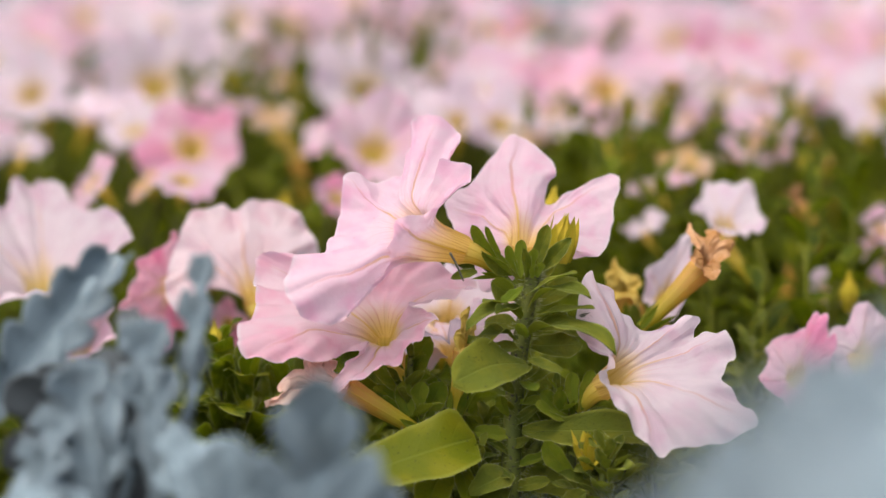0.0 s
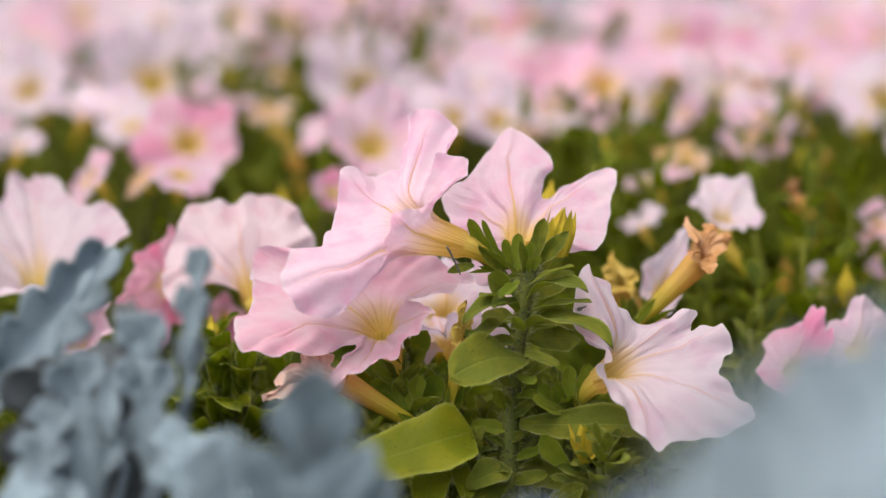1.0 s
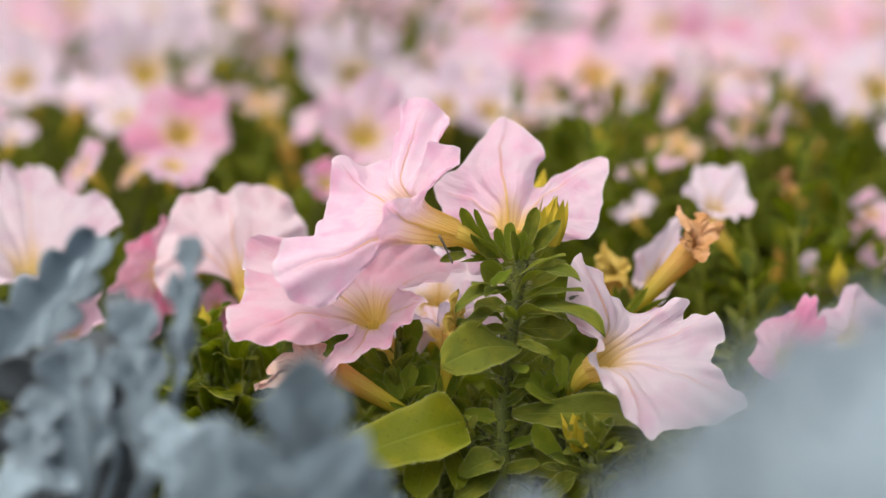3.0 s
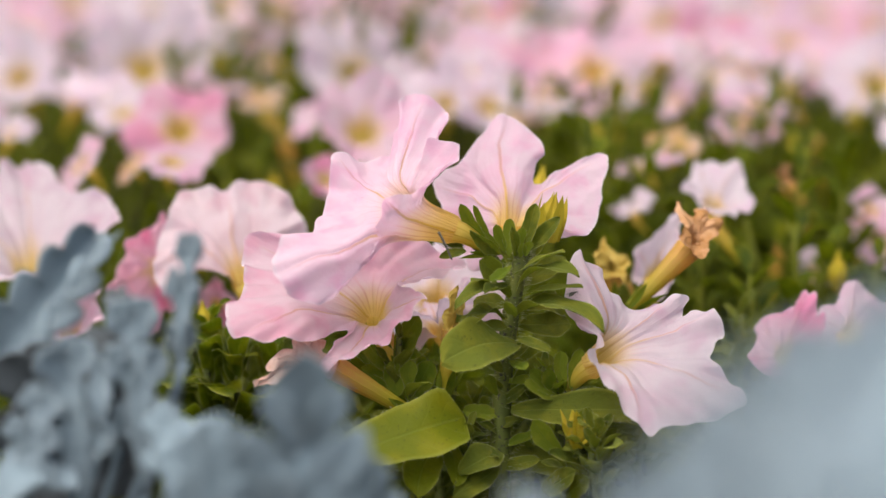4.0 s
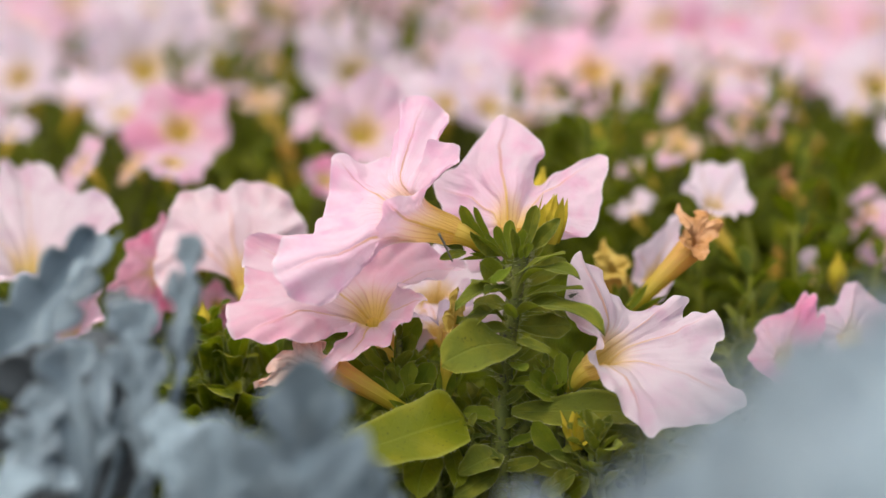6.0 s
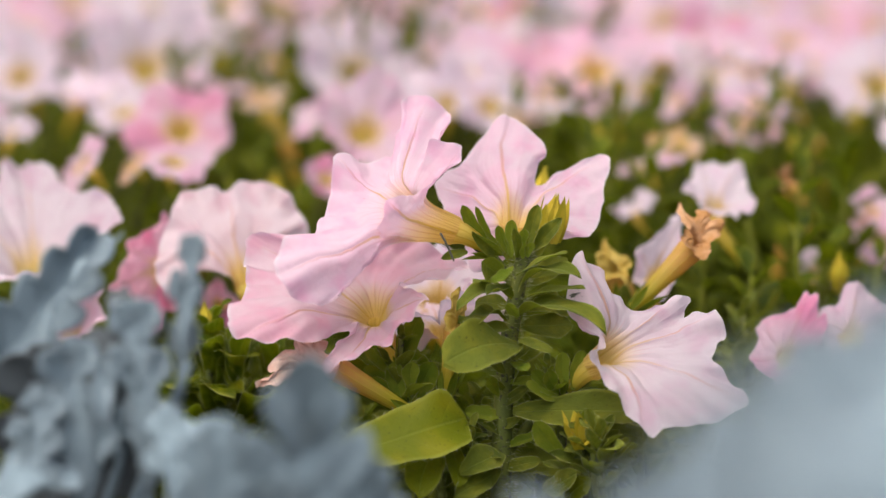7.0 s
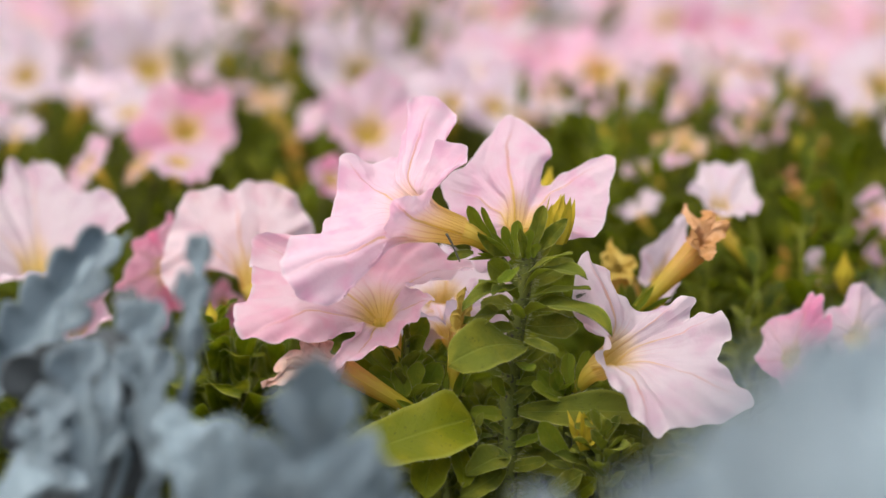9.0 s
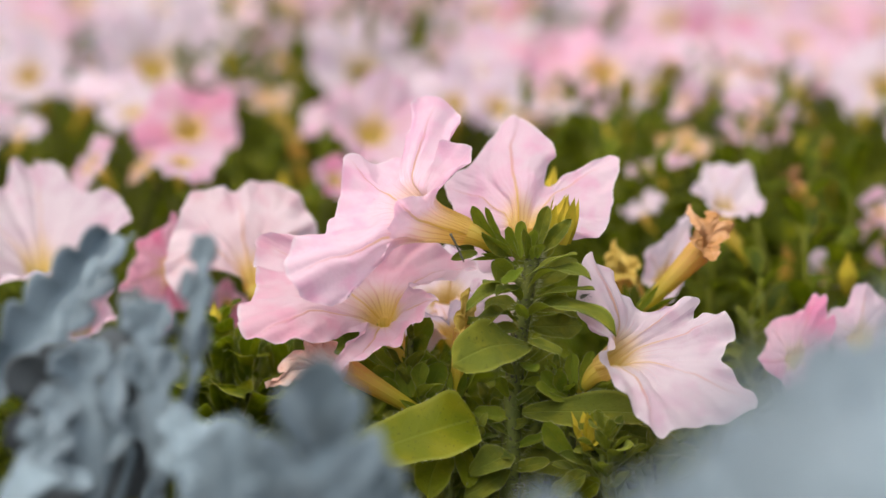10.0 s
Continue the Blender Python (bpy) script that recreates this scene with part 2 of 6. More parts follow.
def sheet(bm, rows, uvs, closed=False):
    """Quads over a grid of points, with a map of the same grid."""
    uvl = bm.loops.layers.uv.verify()
    vs = [[bm.verts.new(p) for p in r] for r in rows]
    n = len(rows[0])
    for i in range(len(rows) - 1):
        for j in range(n if closed else n - 1):
            k = (j + 1) % n
            f = bm.faces.new((vs[i][j], vs[i][k], vs[i + 1][k], vs[i + 1][j]))
            uv4 = [uvs[i][j], uvs[i][k], uvs[i + 1][k], uvs[i + 1][j]]
            if closed and k == 0:
                step = uvs[i][1][0] - uvs[i][0][0]
                uv4[1] = (uvs[i][j][0] + step, uvs[i][j][1])
                uv4[2] = (uvs[i + 1][j][0] + step, uvs[i + 1][j][1])
            for loop, c in zip(f.loops, uv4):
                loop[uvl].uv = c
    return vs


def aim(p, n, roll=0.0):
    q = Vector(n).normalized().to_track_quat("Z", "Y")
    return Matrix.Translation(p) @ q.to_matrix().to_4x4() @ Matrix.Rotation(radians(roll), 4, "Z")


def place(ob, m):
    """Sets a child's pose from a pose in the world; its parents are unrotated or already placed."""
    up = Matrix.Identity(4)
    p = ob.parent
    while p is not None:
        up = p.matrix_basis @ up
        p = p.parent
    ob.matrix_basis = up.inverted() @ m
    return ob


def thing(name, p, label, category, group=""):
    ob = new(name)
    ob.empty_display_size = 0.02
    ob.matrix_basis = Matrix.Translation(p)
    return tagged(ob, label, category, group)


def spline(points, n):
    """Points along a smooth line through the given ones."""
    pts = [Vector(p) for p in points]
    pts = [2 * pts[0] - pts[1]] + pts + [2 * pts[-1] - pts[-2]]
    out = []
    for i in range(1, len(pts) - 2):
        a, b, c, d = pts[i - 1:i + 3]
        for k in range(n):
            t = k / n
            out.append(0.5 * (2 * b + (c - a) * t + (2 * a - 5 * b + 4 * c - d) * t * t + (3 * b - a - 3 * c + d) * t ** 3))
    out.append(pts[-2])
    return out


def pipe(bm, line, r0, r1, sides=8, radius=None, cap=True):
    """A round tapered rod along a line."""
    rows, uvs = [], []
    side = None
    for i, p in enumerate(line):
        d = (line[min(i + 1, len(line) - 1)] - line[max(i - 1, 0)]).normalized()
        if side is None:
            side = d.orthogonal()
        side = (side - side.dot(d) * d).normalized()
        up = d.cross(side)
        t = i / (len(line) - 1)
        r = radius(t) if radius else r0 + (r1 - r0) * t
        rows.append([p + r * (math.cos(a) * side + math.sin(a) * up) for a in [2 * math.pi * k / sides for k in range(sides)]])
        uvs.append([(5.0 * k / sides, t) for k in range(sides)])
    vs = sheet(bm, rows, uvs, True)
    if cap:
        bm.faces.new(vs[-1])
        bm.faces.new(vs[0][::-1])
    return bm


def stem(name, parent, points, r0, r1, mat=None, sides=8, hairs=0, seed=1):
    """A stem through world points; hairs are part of its skin."""
    base = parent.matrix_basis.translation
    line = [p - base for p in spline(points, 8)]
    bm = bmesh.new()
    pipe(bm, line, r0, r1, sides)
    if hairs:
        rng = random.Random(seed)
        for _ in range(hairs):
            t = rng.random()
            i = min(int(t * (len(line) - 1)), len(line) - 2)
            p = line[i].lerp(line[i + 1], rng.random())
            d = (line[i + 1] - line[i]).normalized()
            o = d.orthogonal()
            o.rotate(Matrix.Rotation(rng.uniform(0, 6.28), 3, d))
            r = r0 + (r1 - r0) * t
            a = p + o * r * 0.9
            tip = a + (o + d * rng.uniform(-0.3, 0.4)) * rng.uniform(0.0012, 0.0024)
            s = d * 0.00008
            bm.faces.new([bm.verts.new(a - s), bm.verts.new(a + s), bm.verts.new(tip)]).material_index = 1
    ob = part(name, bm, mat or STEM, parent)
    if hairs:
        ob.data.materials.append(HAIR)
    return ob


def lerp_cyc(values, x):
    """Smooth cyclic interpolation over five lobes."""
    i = math.floor(x)
    f = x - i
    f = f * f * (3 - 2 * f)
    return values[i % 5] * (1 - f) + values[(i + 1) % 5] * f


def corolla_mesh(lobes, throat=0.0075, notch=0.20, ruffle=16.0, seed=1, around=75, steps=16, point=0.05, gaps=None, flare=0.34, angles=None):
    """The open trumpet mouth of a petunia: five joined lobes with a frilled rim. Each lobe: length, tilt forward, curl."""
    rng = random.Random(seed)
    ph = [rng.uniform(0, 6.28) for _ in range(8)]
    rows, uvs = [[] for _ in range(steps + 1)], [[] for _ in range(steps + 1)]
    lens, tilts, curls = ([l[i] for l in lobes] for i in range(3))
    for j in range(around):
        x = 5.0 * j / around
        th = 2 * math.pi * j / around
        if angles is not None:
            i = int(x) % 5
            a0, a1 = angles[i], angles[(i + 1) % 5] + (360 if i == 4 else 0)
            th = radians(a0 + (a1 - a0) * (x - int(x)))
        off = abs(x - round(x)) * 2
        cut = notch if gaps is None else gaps[math.floor(x) % 5]
        length = lerp_cyc(lens, x) * (1 - cut * off ** 3 + point * max(0, 1 - off * 5) + 0.018 * math.sin(23 * th + ph[0]) + 0.015 * math.sin(37 * th + ph[1]))
        tilt, curl = lerp_cyc(tilts, x), lerp_cyc(curls, x)
        wave = math.sin(10 * th + ph[2]) * 0.6 + math.sin(15 * th + ph[3]) * 0.5 + math.sin(5 * th + ph[4]) * 0.4 + math.sin(26 * th + ph[6]) * 0.25
        pleat = -abs(off) ** 2 * 14.0
        rim = math.sin(19 * th + ph[1]) + 0.7 * math.sin(31 * th + ph[3])
        r, z = throat, 0.0
        for i in range(steps + 1):
            s = i / steps
            k = min(1.0, s / flare)
            k = k * k * (3 - 2 * k)
            a = 80 + (tilt - 80) * k + curl * s ** 2.2 + ruffle * (wave * s ** 1.6 * 1.6 + 0.6 * rim * s ** 5) + pleat * s
            a = radians(a)
            sway = th + 0.05 * s * s * math.sin(5 * th + ph[5]) + 0.03 * s * s * math.sin(12 * th + ph[7])
            p = Vector((r * math.cos(sway), r * math.sin(sway), z))
            crease = noise.noise_vector(p * 75 + Vector((seed * 7, 0, 0))) * 0.0016 + noise.noise_vector(p * 210 + Vector((0, seed * 7, 0))) * 0.0005
            rows[i].append(p + crease * min(1.0, s * 1.6))
            uvs[i].append((x, s))
            r = max(r + math.cos(a) * length / steps, 0.004)
            z += math.sin(a) * length / steps
    bm = bmesh.new()
    sheet(bm, rows, uvs, True)
    return bm


def lobe(rib, seam, full=(0.0, 0.0), before=None, after=None):
    """One lobe of a corolla: the run of its midrib and of the seam to the next lobe, from the throat outwards; full: how square its
    two shoulders are; before, after: the run of a shoulder that is folded or drawn out on its own."""
    return rib, seam, full, before, after


def through_points(c, n, closed):
    """Smooth lines through the rows of an array of points, n steps from row to row."""
    if closed:
        p0, p1, p2, p3 = np.roll(c, 1, 0), c, np.roll(c, -1, 0), np.roll(c, -2, 0)
    else:
        e = np.concatenate([[2 * c[0] - c[1]], c, [2 * c[-1] - c[-2]]])
        p0, p1, p2, p3 = e[:-3], e[1:-2], e[2:-1], e[3:]
    out = []
    for k in range(len(p1)):
        for q in range(n):
            t = q / n
            out.append(0.5 * (2 * p1[k] + (p2[k] - p0[k]) * t + (2 * p0[k] - 5 * p1[k] + 4 * p2[k] - p3[k]) * t * t + (3 * p1[k] - p0[k] - 3 * p2[k] + p3[k]) * t ** 3))
    if not closed:
        out.append(c[-1])
    return np.array(out)


def shoulder(rib, edge, f):
    """The run between a midrib and a seam, drawn out at its end by f."""
    mid = [(a + b) / 2 for a, b in zip(rib, edge)]
    return [mid[0], mid[1] + (mid[1] - mid[0]) * f * 0.4, mid[2] + (mid[2] - mid[1]) * f * 1.6]


def draped_corolla(lobes, throat, seed, roll=0.0017, frill=1.0, crumple=1.0):
    """A fused corolla whose lobes hang freely, each along its own midrib and seams, with ribs, rim waves and fine creases."""
    r = random.Random(seed)
    ph = [r.uniform(0, 6.28) for _ in range(6)]
    runs = []
    for k, (rib, seam, full, _, after) in enumerate(lobes):
        nxt = lobes[(k + 1) % 5]
        runs += [rib, after or shoulder(rib, seam, full[1]), seam, nxt[3] or shoulder(nxt[0], seam, nxt[2][0])]
    # the way round that the lobes follow about the axis
    best = None
    for sign in (1, -1):
        c = [math.atan2(p[0].y, p[0].x) - sign * 2 * math.pi * k / 20 for k, p in enumerate(runs)]
        cx, cy = sum(map(math.cos, c)), sum(map(math.sin, c))
        if best is None or math.hypot(cx, cy) > best[0]:
            best = (math.hypot(cx, cy), sign, math.atan2(cy, cx))
    cage = []
    for k, run in enumerate(runs):
        th = best[2] + best[1] * 2 * math.pi * k / 20
        foot = Vector((throat * math.cos(th), throat * math.sin(th), 0))
        cage.append([tuple(foot), *map(tuple, run)])
    cage = np.array(cage)
    steps, fine = 27, 12
    lines = np.array([through_points(c, steps // 3, False) for c in cage])
    skin = through_points(lines, fine, True)
    around = len(skin)
    du = np.roll(skin, -1, 0) - np.roll(skin, 1, 0)
    dv = np.gradient(skin, axis=1)
    nrm = np.cross(du, dv)
    nrm /= np.linalg.norm(nrm, axis=2, keepdims=True) + 1e-12
    rim = np.linalg.norm(np.diff(skin[:, -1], axis=0, append=skin[:1, -1]), axis=1).cumsum()
    rows, uvs = [[] for _ in range(steps + 1)], [[] for _ in range(steps + 1)]
    for j in range(around):
        x = 5.0 * j / around
        off = abs(x - round(x))
        for i in range(steps + 1):
            t = i / steps
            w = frill * roll * (math.sin(rim[j] * 420 + ph[0]) * t ** 6 + 0.9 * math.sin(rim[j] * 190 + ph[1]) * t ** 3)
            w += (0.0012 * math.exp(-(off / 0.05) ** 2) - 0.0012 * math.exp(-((off - 0.5) / 0.08) ** 2)) * math.sin(math.pi * min(1, t * 1.05))
            p = Vector(skin[j, i]) + Vector(nrm[j, i]) * w
            p += crumple * (noise.noise_vector(p * 75 + Vector((seed * 7, 0, 0))) * 0.0013 + noise.noise_vector(p * 190 + Vector((0, seed * 7, 0))) * 0.0007 + noise.noise_vector(p * 420) * 0.0003) * min(1.0, t * 1.6)
            rows[i].append(p)
            uvs[i].append((x, t))
    bm = bmesh.new()
    sheet(bm, rows, uvs, True)
    return bm


def tube_mesh(base, throat=0.0075, foot=0.0028):
    """The narrow trumpet tube from a base point up to the mouth, which lies at the origin and opens along z."""
    b = Vector(base)
    line = spline([b, b * 0.62 + Vector((0, 0, -b.length * 0.06)), Vector((0, 0, -b.length * 0.22)), Vector((0, 0, 0.0004))], 6)
    bm = bmesh.new()
    pipe(bm, line, foot, throat, 20, radius=lambda t: foot + (throat - foot) * (0.25 * t + 0.75 * t ** 1.7) - 0.0002, cap=False)
    return bm


def sepal_points(length, width, base_r, spread, angle, n=6):
    rows, uvs = [], []
    for i in range(n + 1):
        s = i / n
        w = width * (0.35 + 1.9 * s * (1 - s) + 0.25 * (1 - s)) * (1 - s ** 6)
        r = base_r + spread * s ** 1.6
        row = []
        for k in (-1, -0.4, 0, 0.4, 1):
            row.append(Matrix.Rotation(angle, 3, "Z") @ Vector((r + 0.18 * w * k * k, w * 0.5 * k, length * s - 0.001)))
        rows.append(row)
        uvs.append([(k, s) for k in (-1, -0.4, 0, 0.4, 1)])
    return rows, uvs


def calyx_mesh(length=0.016, width=0.0042, spread=0.004, seed=1, base_r=0.0028):
    rng = random.Random(seed)
    bm = bmesh.new()
    for k in range(5):
        rows, uvs = sepal_points(length * rng.uniform(0.75, 1.15), width * rng.uniform(0.8, 1.2), base_r, spread * rng.uniform(0.3, 1.8), k * 1.2566 + rng.uniform(-0.2, 0.2))
        sheet(bm, rows, uvs)
    return bm


def draped_flower(plant, mouth, axis, lobes, base, tint, throat=0.008, seed=1, sepals=(0.014, 0.0045, 0.0045), roll=0.0017):
    """A bloom whose lobes are laid one by one."""
    m = aim(mouth, axis)
    inv = m.inverted()

    def local(run):
        return [inv @ Vector(p) for p in run] if run else None
    ob = part("flower", draped_corolla([(local(a), local(b), full, local(c), local(d)) for a, b, full, c, d in lobes], throat, seed, roll), PETAL, plant)
    place(ob, m)
    ob.color = (*tint, 1)
    b = inv @ Vector(base)
    part("tube", tube_mesh(b, throat), TUBE, ob)
    cal = part("calyx", calyx_mesh(*sepals, seed=seed), SEPAL, ob)
    d = Vector((0, 0, -b.length * 0.25)) - b
    cal.matrix_basis = aim(b - d.normalized() * 0.002, d)
    return ob


def fan(mouth, axis, tips, notch=0.82, bow=0.14, wide=0.12):
    """Five plain lobes from a mouth out to their tips; notch: how far the seams reach, bow: how far the lobes arch along the axis."""
    o, up = Vector(mouth), Vector(axis).normalized()
    ends = [Vector(t) for t in tips]

    def run(end):
        d = end - o
        return [tuple(o + d * 0.3 + up * d.length * bow), tuple(o + d * 0.68 + up * d.length * bow), tuple(end)]
    return [lobe(run(a), run(o + (a + b - 2 * o) * 0.5 * notch), (wide, wide)) for a, b in zip(ends, ends[1:] + ends[:1])]


def leaf_mesh(wide=0.5, fold=0.25, bend=0.25, wave=0.02, seed=1, nx=5, ny=18, blunt=0.58, hairs=330):
    """A leaf one unit long along y, with a folded, uneven blade, a bowed midrib and soft hairs on its margin."""
    rng = random.Random(seed)
    ph = [rng.uniform(0, 6.28) for _ in range(5)]
    twist, sway = rng.uniform(-0.5, 0.5), rng.uniform(-0.05, 0.05)
    rows, uvs = [], []
    for i in range(ny + 1):
        s = i / ny
        w = 0.5 * wide * (1.9 * s ** 0.85 * (1 - s) ** blunt + 0.13 * (1 - s))
        zc = bend * 1.1 * s * (1 - s) * (1 + 0.4 * s)
        row, uvr = [], []
        for k in range(-nx, nx + 1):
            x = k / nx
            e = 1 if x > 0 else 0
            ww = max(w * (1 + 0.07 * math.sin(8 * s + ph[e]) + 0.04 * math.sin(17 * s + ph[2 + e])), 0.006)
            q = twist * (s - 0.5)
            z = fold * ww * abs(x) ** 1.3 + 1.5 * wave * math.sin(9 * s + ph[e]) * x * x + 0.02 * wide * math.sin(14 * s - 5 * abs(x) + ph[4]) * abs(x)
            px, pz = ww * x * math.cos(q) - z * math.sin(q), ww * x * math.sin(q) + z * math.cos(q)
            row.append(Vector((px + sway * math.sin(math.pi * s), s, zc + pz)))
            uvr.append((x, s))
        rows.append(row)
        uvs.append(uvr)
    bm = bmesh.new()
    sheet(bm, rows, uvs)
    for h in range(hairs):
        f = rng.uniform(0.02, 0.995) * ny
        i = min(int(f), ny - 1)
        sg = rng.choice((0, -1))
        p = rows[i][sg].lerp(rows[i + 1][sg], f - i)
        out = Vector((-1 if sg == 0 else 1, 0, 0))
        way = (out + Vector((rng.uniform(-.4, .4), rng.uniform(-0.2, 0.7), rng.uniform(-.4, .6)))).normalized()
        e = Vector((0, 0.0013, 0.0005))
        face = bm.faces.new([bm.verts.new(p - e), bm.verts.new(p + e), bm.verts.new(p + way * rng.uniform(0.010, 0.030))])
        face.material_index = 1
    return bm


def shared(name, bm, mat):
    me = bpy.data.meshes.new(name)
    bm.to_mesh(me)
    bm.free()
    me.materials.append(mat)
    if mat in (DOWNY, SEPAL, LIME, LEAF):
        me.materials.append(HAIR)
    me.shade_smooth()
    return me


LEAVES = {
    "broad": [shared("leaf", leaf_mesh(0.62, 0.20, 0.30, 0.03, 11 + 20 * v, blunt=0.42), DOWNY) for v in range(3)],
    "broad_lime": [shared("leaf", leaf_mesh(0.55, 0.10, 0.25, 0.02, 12 + 20 * v, blunt=0.30, hairs=120), LIME) for v in range(3)],
    "flat": [shared("leaf", leaf_mesh(0.55, 0.12, 0.12, 0.02, 1 + 20 * v), DOWNY) for v in range(3)],
    "fold": [shared("leaf", leaf_mesh(0.50, 0.55, 0.20, 0.03, 2 + 20 * v), DOWNY) for v in range(3)],
    "arch": [shared("leaf", leaf_mesh(0.50, 0.30, 0.60, 0.03, 3 + 20 * v), DOWNY) for v in range(3)],
    "cup": [shared("leaf", leaf_mesh(0.60, 0.45, -0.30, 0.02, 4 + 20 * v), DOWNY) for v in range(3)],
    "wavy": [shared("leaf", leaf_mesh(0.52, 0.20, 0.30, 0.06, 5 + 20 * v), DOWNY) for v in range(3)],
    "slim": [shared("leaf", leaf_mesh(0.30, 0.30, 0.15, 0.01, 6 + 20 * v), DOWNY) for v in range(3)],
    "dark": [shared("leaf", leaf_mesh(0.48, 0.25, 0.25, 0.03, 9 + 20 * v), LEAF) for v in range(3)],
    "dark_wavy": [shared("leaf", leaf_mesh(0.52, 0.20, 0.45, 0.05, 10 + 20 * v), LEAF) for v in range(3)],
    "lime": [shared("leaf", leaf_mesh(0.50, 0.16, 0.22, 0.03, 8 + 20 * v), LIME) for v in range(3)],
    "young": [shared("leaf", leaf_mesh(0.34, 0.50, -0.15, 0.01, 7 + 20 * v, blunt=0.42), SEPAL) for v in range(3)],
}
leaf_turn = itertools.cycle(range(3))


def leaf(plant, base, tip, width, face=(0, -0.3, 1), kind="flat", name="leaf"):
    """A leaf from base to tip; face is the way its upper side looks."""
    b, t = Vector(base), Vector(tip)
    y = (t - b)
    length = y.length
    y.normalize()
    z = Vector(face)
    z = (z - z.dot(y) * y).normalized()
    x = y.cross(z)
    ob = part(name, LEAVES[kind][next(leaf_turn)], None, plant)
    w = {"flat": 0.55, "fold": 0.5, "arch": 0.5, "cup": 0.6, "wavy": 0.52, "slim": 0.30, "lime": 0.50, "young": 0.34, "broad": 0.62, "broad_lime": 0.55, "dark": 0.48, "dark_wavy": 0.52}[kind]
    m = Matrix.Translation(b) @ Matrix((x, y, z)).transposed().to_4x4() @ Matrix.Diagonal((width / w, length, length, 1))
    return place(ob, m)


def rosette(plant, foot, top, n, size, seed, lift=0.5, kinds=("flat", "fold", "arch", "cup", "wavy"), stalk=True):
    """A leafy shoot: leaves spiral up a stalk and get smaller towards its tip."""
    rng = random.Random(seed)
    a, b = Vector(foot), Vector(top)
    d = (b - a).normalized()
    if stalk:
        stem("stem", plant, [a, a.lerp(b, 0.5) + Vector((rng.uniform(-.003, .003), rng.uniform(-.003, .003), 0)), b], 0.0024, 0.0014, sides=7)
    side = d.orthogonal().normalized()
    for k in range(n):
        f = k / max(1, n - 1)
        p = a.lerp(b, 0.15 + 0.85 * f)
        o = side.copy()
        o.rotate(Matrix.Rotation(k * 2.4 + rng.uniform(-0.4, 0.4), 3, d))
        up = lift + (1.6 - lift) * f ** 2.5
        way = (o + d * up * rng.uniform(0.7, 1.2)).normalized()
        ln = size * (1.0 - 0.55 * f) * rng.uniform(0.8, 1.2)
        leaf(plant, p, p + way * ln, ln * rng.uniform(0.42, 0.58), d - o * 0.3, rng.choice(kinds))


def bud(plant, base, tip, width, pleats=5, name="bud", mat=None, seed=1, open_end=0.0):
    """A furled bud: a pleated spindle with pointed tips."""
    rng = random.Random(seed)
    b, t = Vector(base), Vector(tip)
    ln = (t - b).length
    rows, uvs = [], []
    n, k = 12, pleats * 6
    for i in range(n + 1):
        s = i / n
        prof = (0.30 + 0.70 * math.sin(math.pi * min(1, s * 1.05) ** 1.1)) * (1 - (1 - open_end) * max(0, s - 0.55) ** 1.4 * 1.9)
        row = []
        for j in range(k):
            th = 2 * math.pi * j / k
            r = width * 0.5 * max(0.05, prof) * (1 + 0.22 * math.cos(pleats * th) * s ** 0.7)
            zz = s * ln + (0.16 * ln * max(0, math.cos(pleats * th)) * s ** 6) + (open_end * 0.1 * ln * math.sin(3 * th + seed) * s ** 4)
            tw = th + 0.5 * s
            row.append(Vector((r * math.cos(tw), r * math.sin(tw), zz)))
        rows.append(row)
        uvs.append([(pleats * 2.0 * j / k - math.floor(pleats * 2.0 * j / k) - 0.5, s) for j in range(k)])
    bm = bmesh.new()
    vs = sheet(bm, rows, uvs, True)
    if not open_end:
        bm.faces.new(vs[-1])
    ob = part(name, bm, mat or BUD, plant)
    place(ob, aim(b, t - b))
    return ob


# ---- setting ----
def ground_mesh():
    bm = bmesh.new()
    bmesh.ops.create_grid(bm, x_segments=2, y_segments=2, size=400)
    return bm


ground = tagged(part("ground", ground_mesh(), PAVING, None), "grey paved ground reaching into the distance", "ground", kind="structure")
ground.matrix_basis = Matrix.Translation((0, 100, -0.006))


def soil_mesh():
    bm = bmesh.new()
    nx, ny = 60, 70
    rows, uvs = [], []
    for j in range(ny + 1):
        row = []
        for i in range(nx + 1):
            x, y = -2.2 + 4.4 * i / nx, 0.25 + 2.45 * j / ny
            z = 0.03 + 0.018 * noise.noise((x * 7, y * 7, 0)) + 0.008 * noise.noise((x * 23, y * 23, 5))
            row.append(Vector((x, y, z)))
        rows.append(row)
        uvs.append([(0, 0)] * (nx + 1))
    sheet(bm, rows, uvs)
    return bm


soil = tagged(part("soil", soil_mesh(), SOIL, None), "dark loose soil of the flower bed", "soil", kind="structure")


def kerb(y, x0, x1):
    bm = bmesh.new()
    bmesh.ops.create_cube(bm, size=1.0, matrix=Matrix.Translation(((x0 + x1) / 2, y, 0.045)) @ Matrix.Diagonal((x1 - x0, 0.10, 0.09, 1)))
    bmesh.ops.bevel(bm, geom=bm.edges[:], offset=0.008, segments=2, affect="EDGES")
    return tagged(part("kerb", bm, STONE, None), "pale grey stone kerb edging the flower bed", "kerb", kind="structure")


kerb(2.75, -2.2, 2.2)
kerb(0.20, -2.2, 2.2)

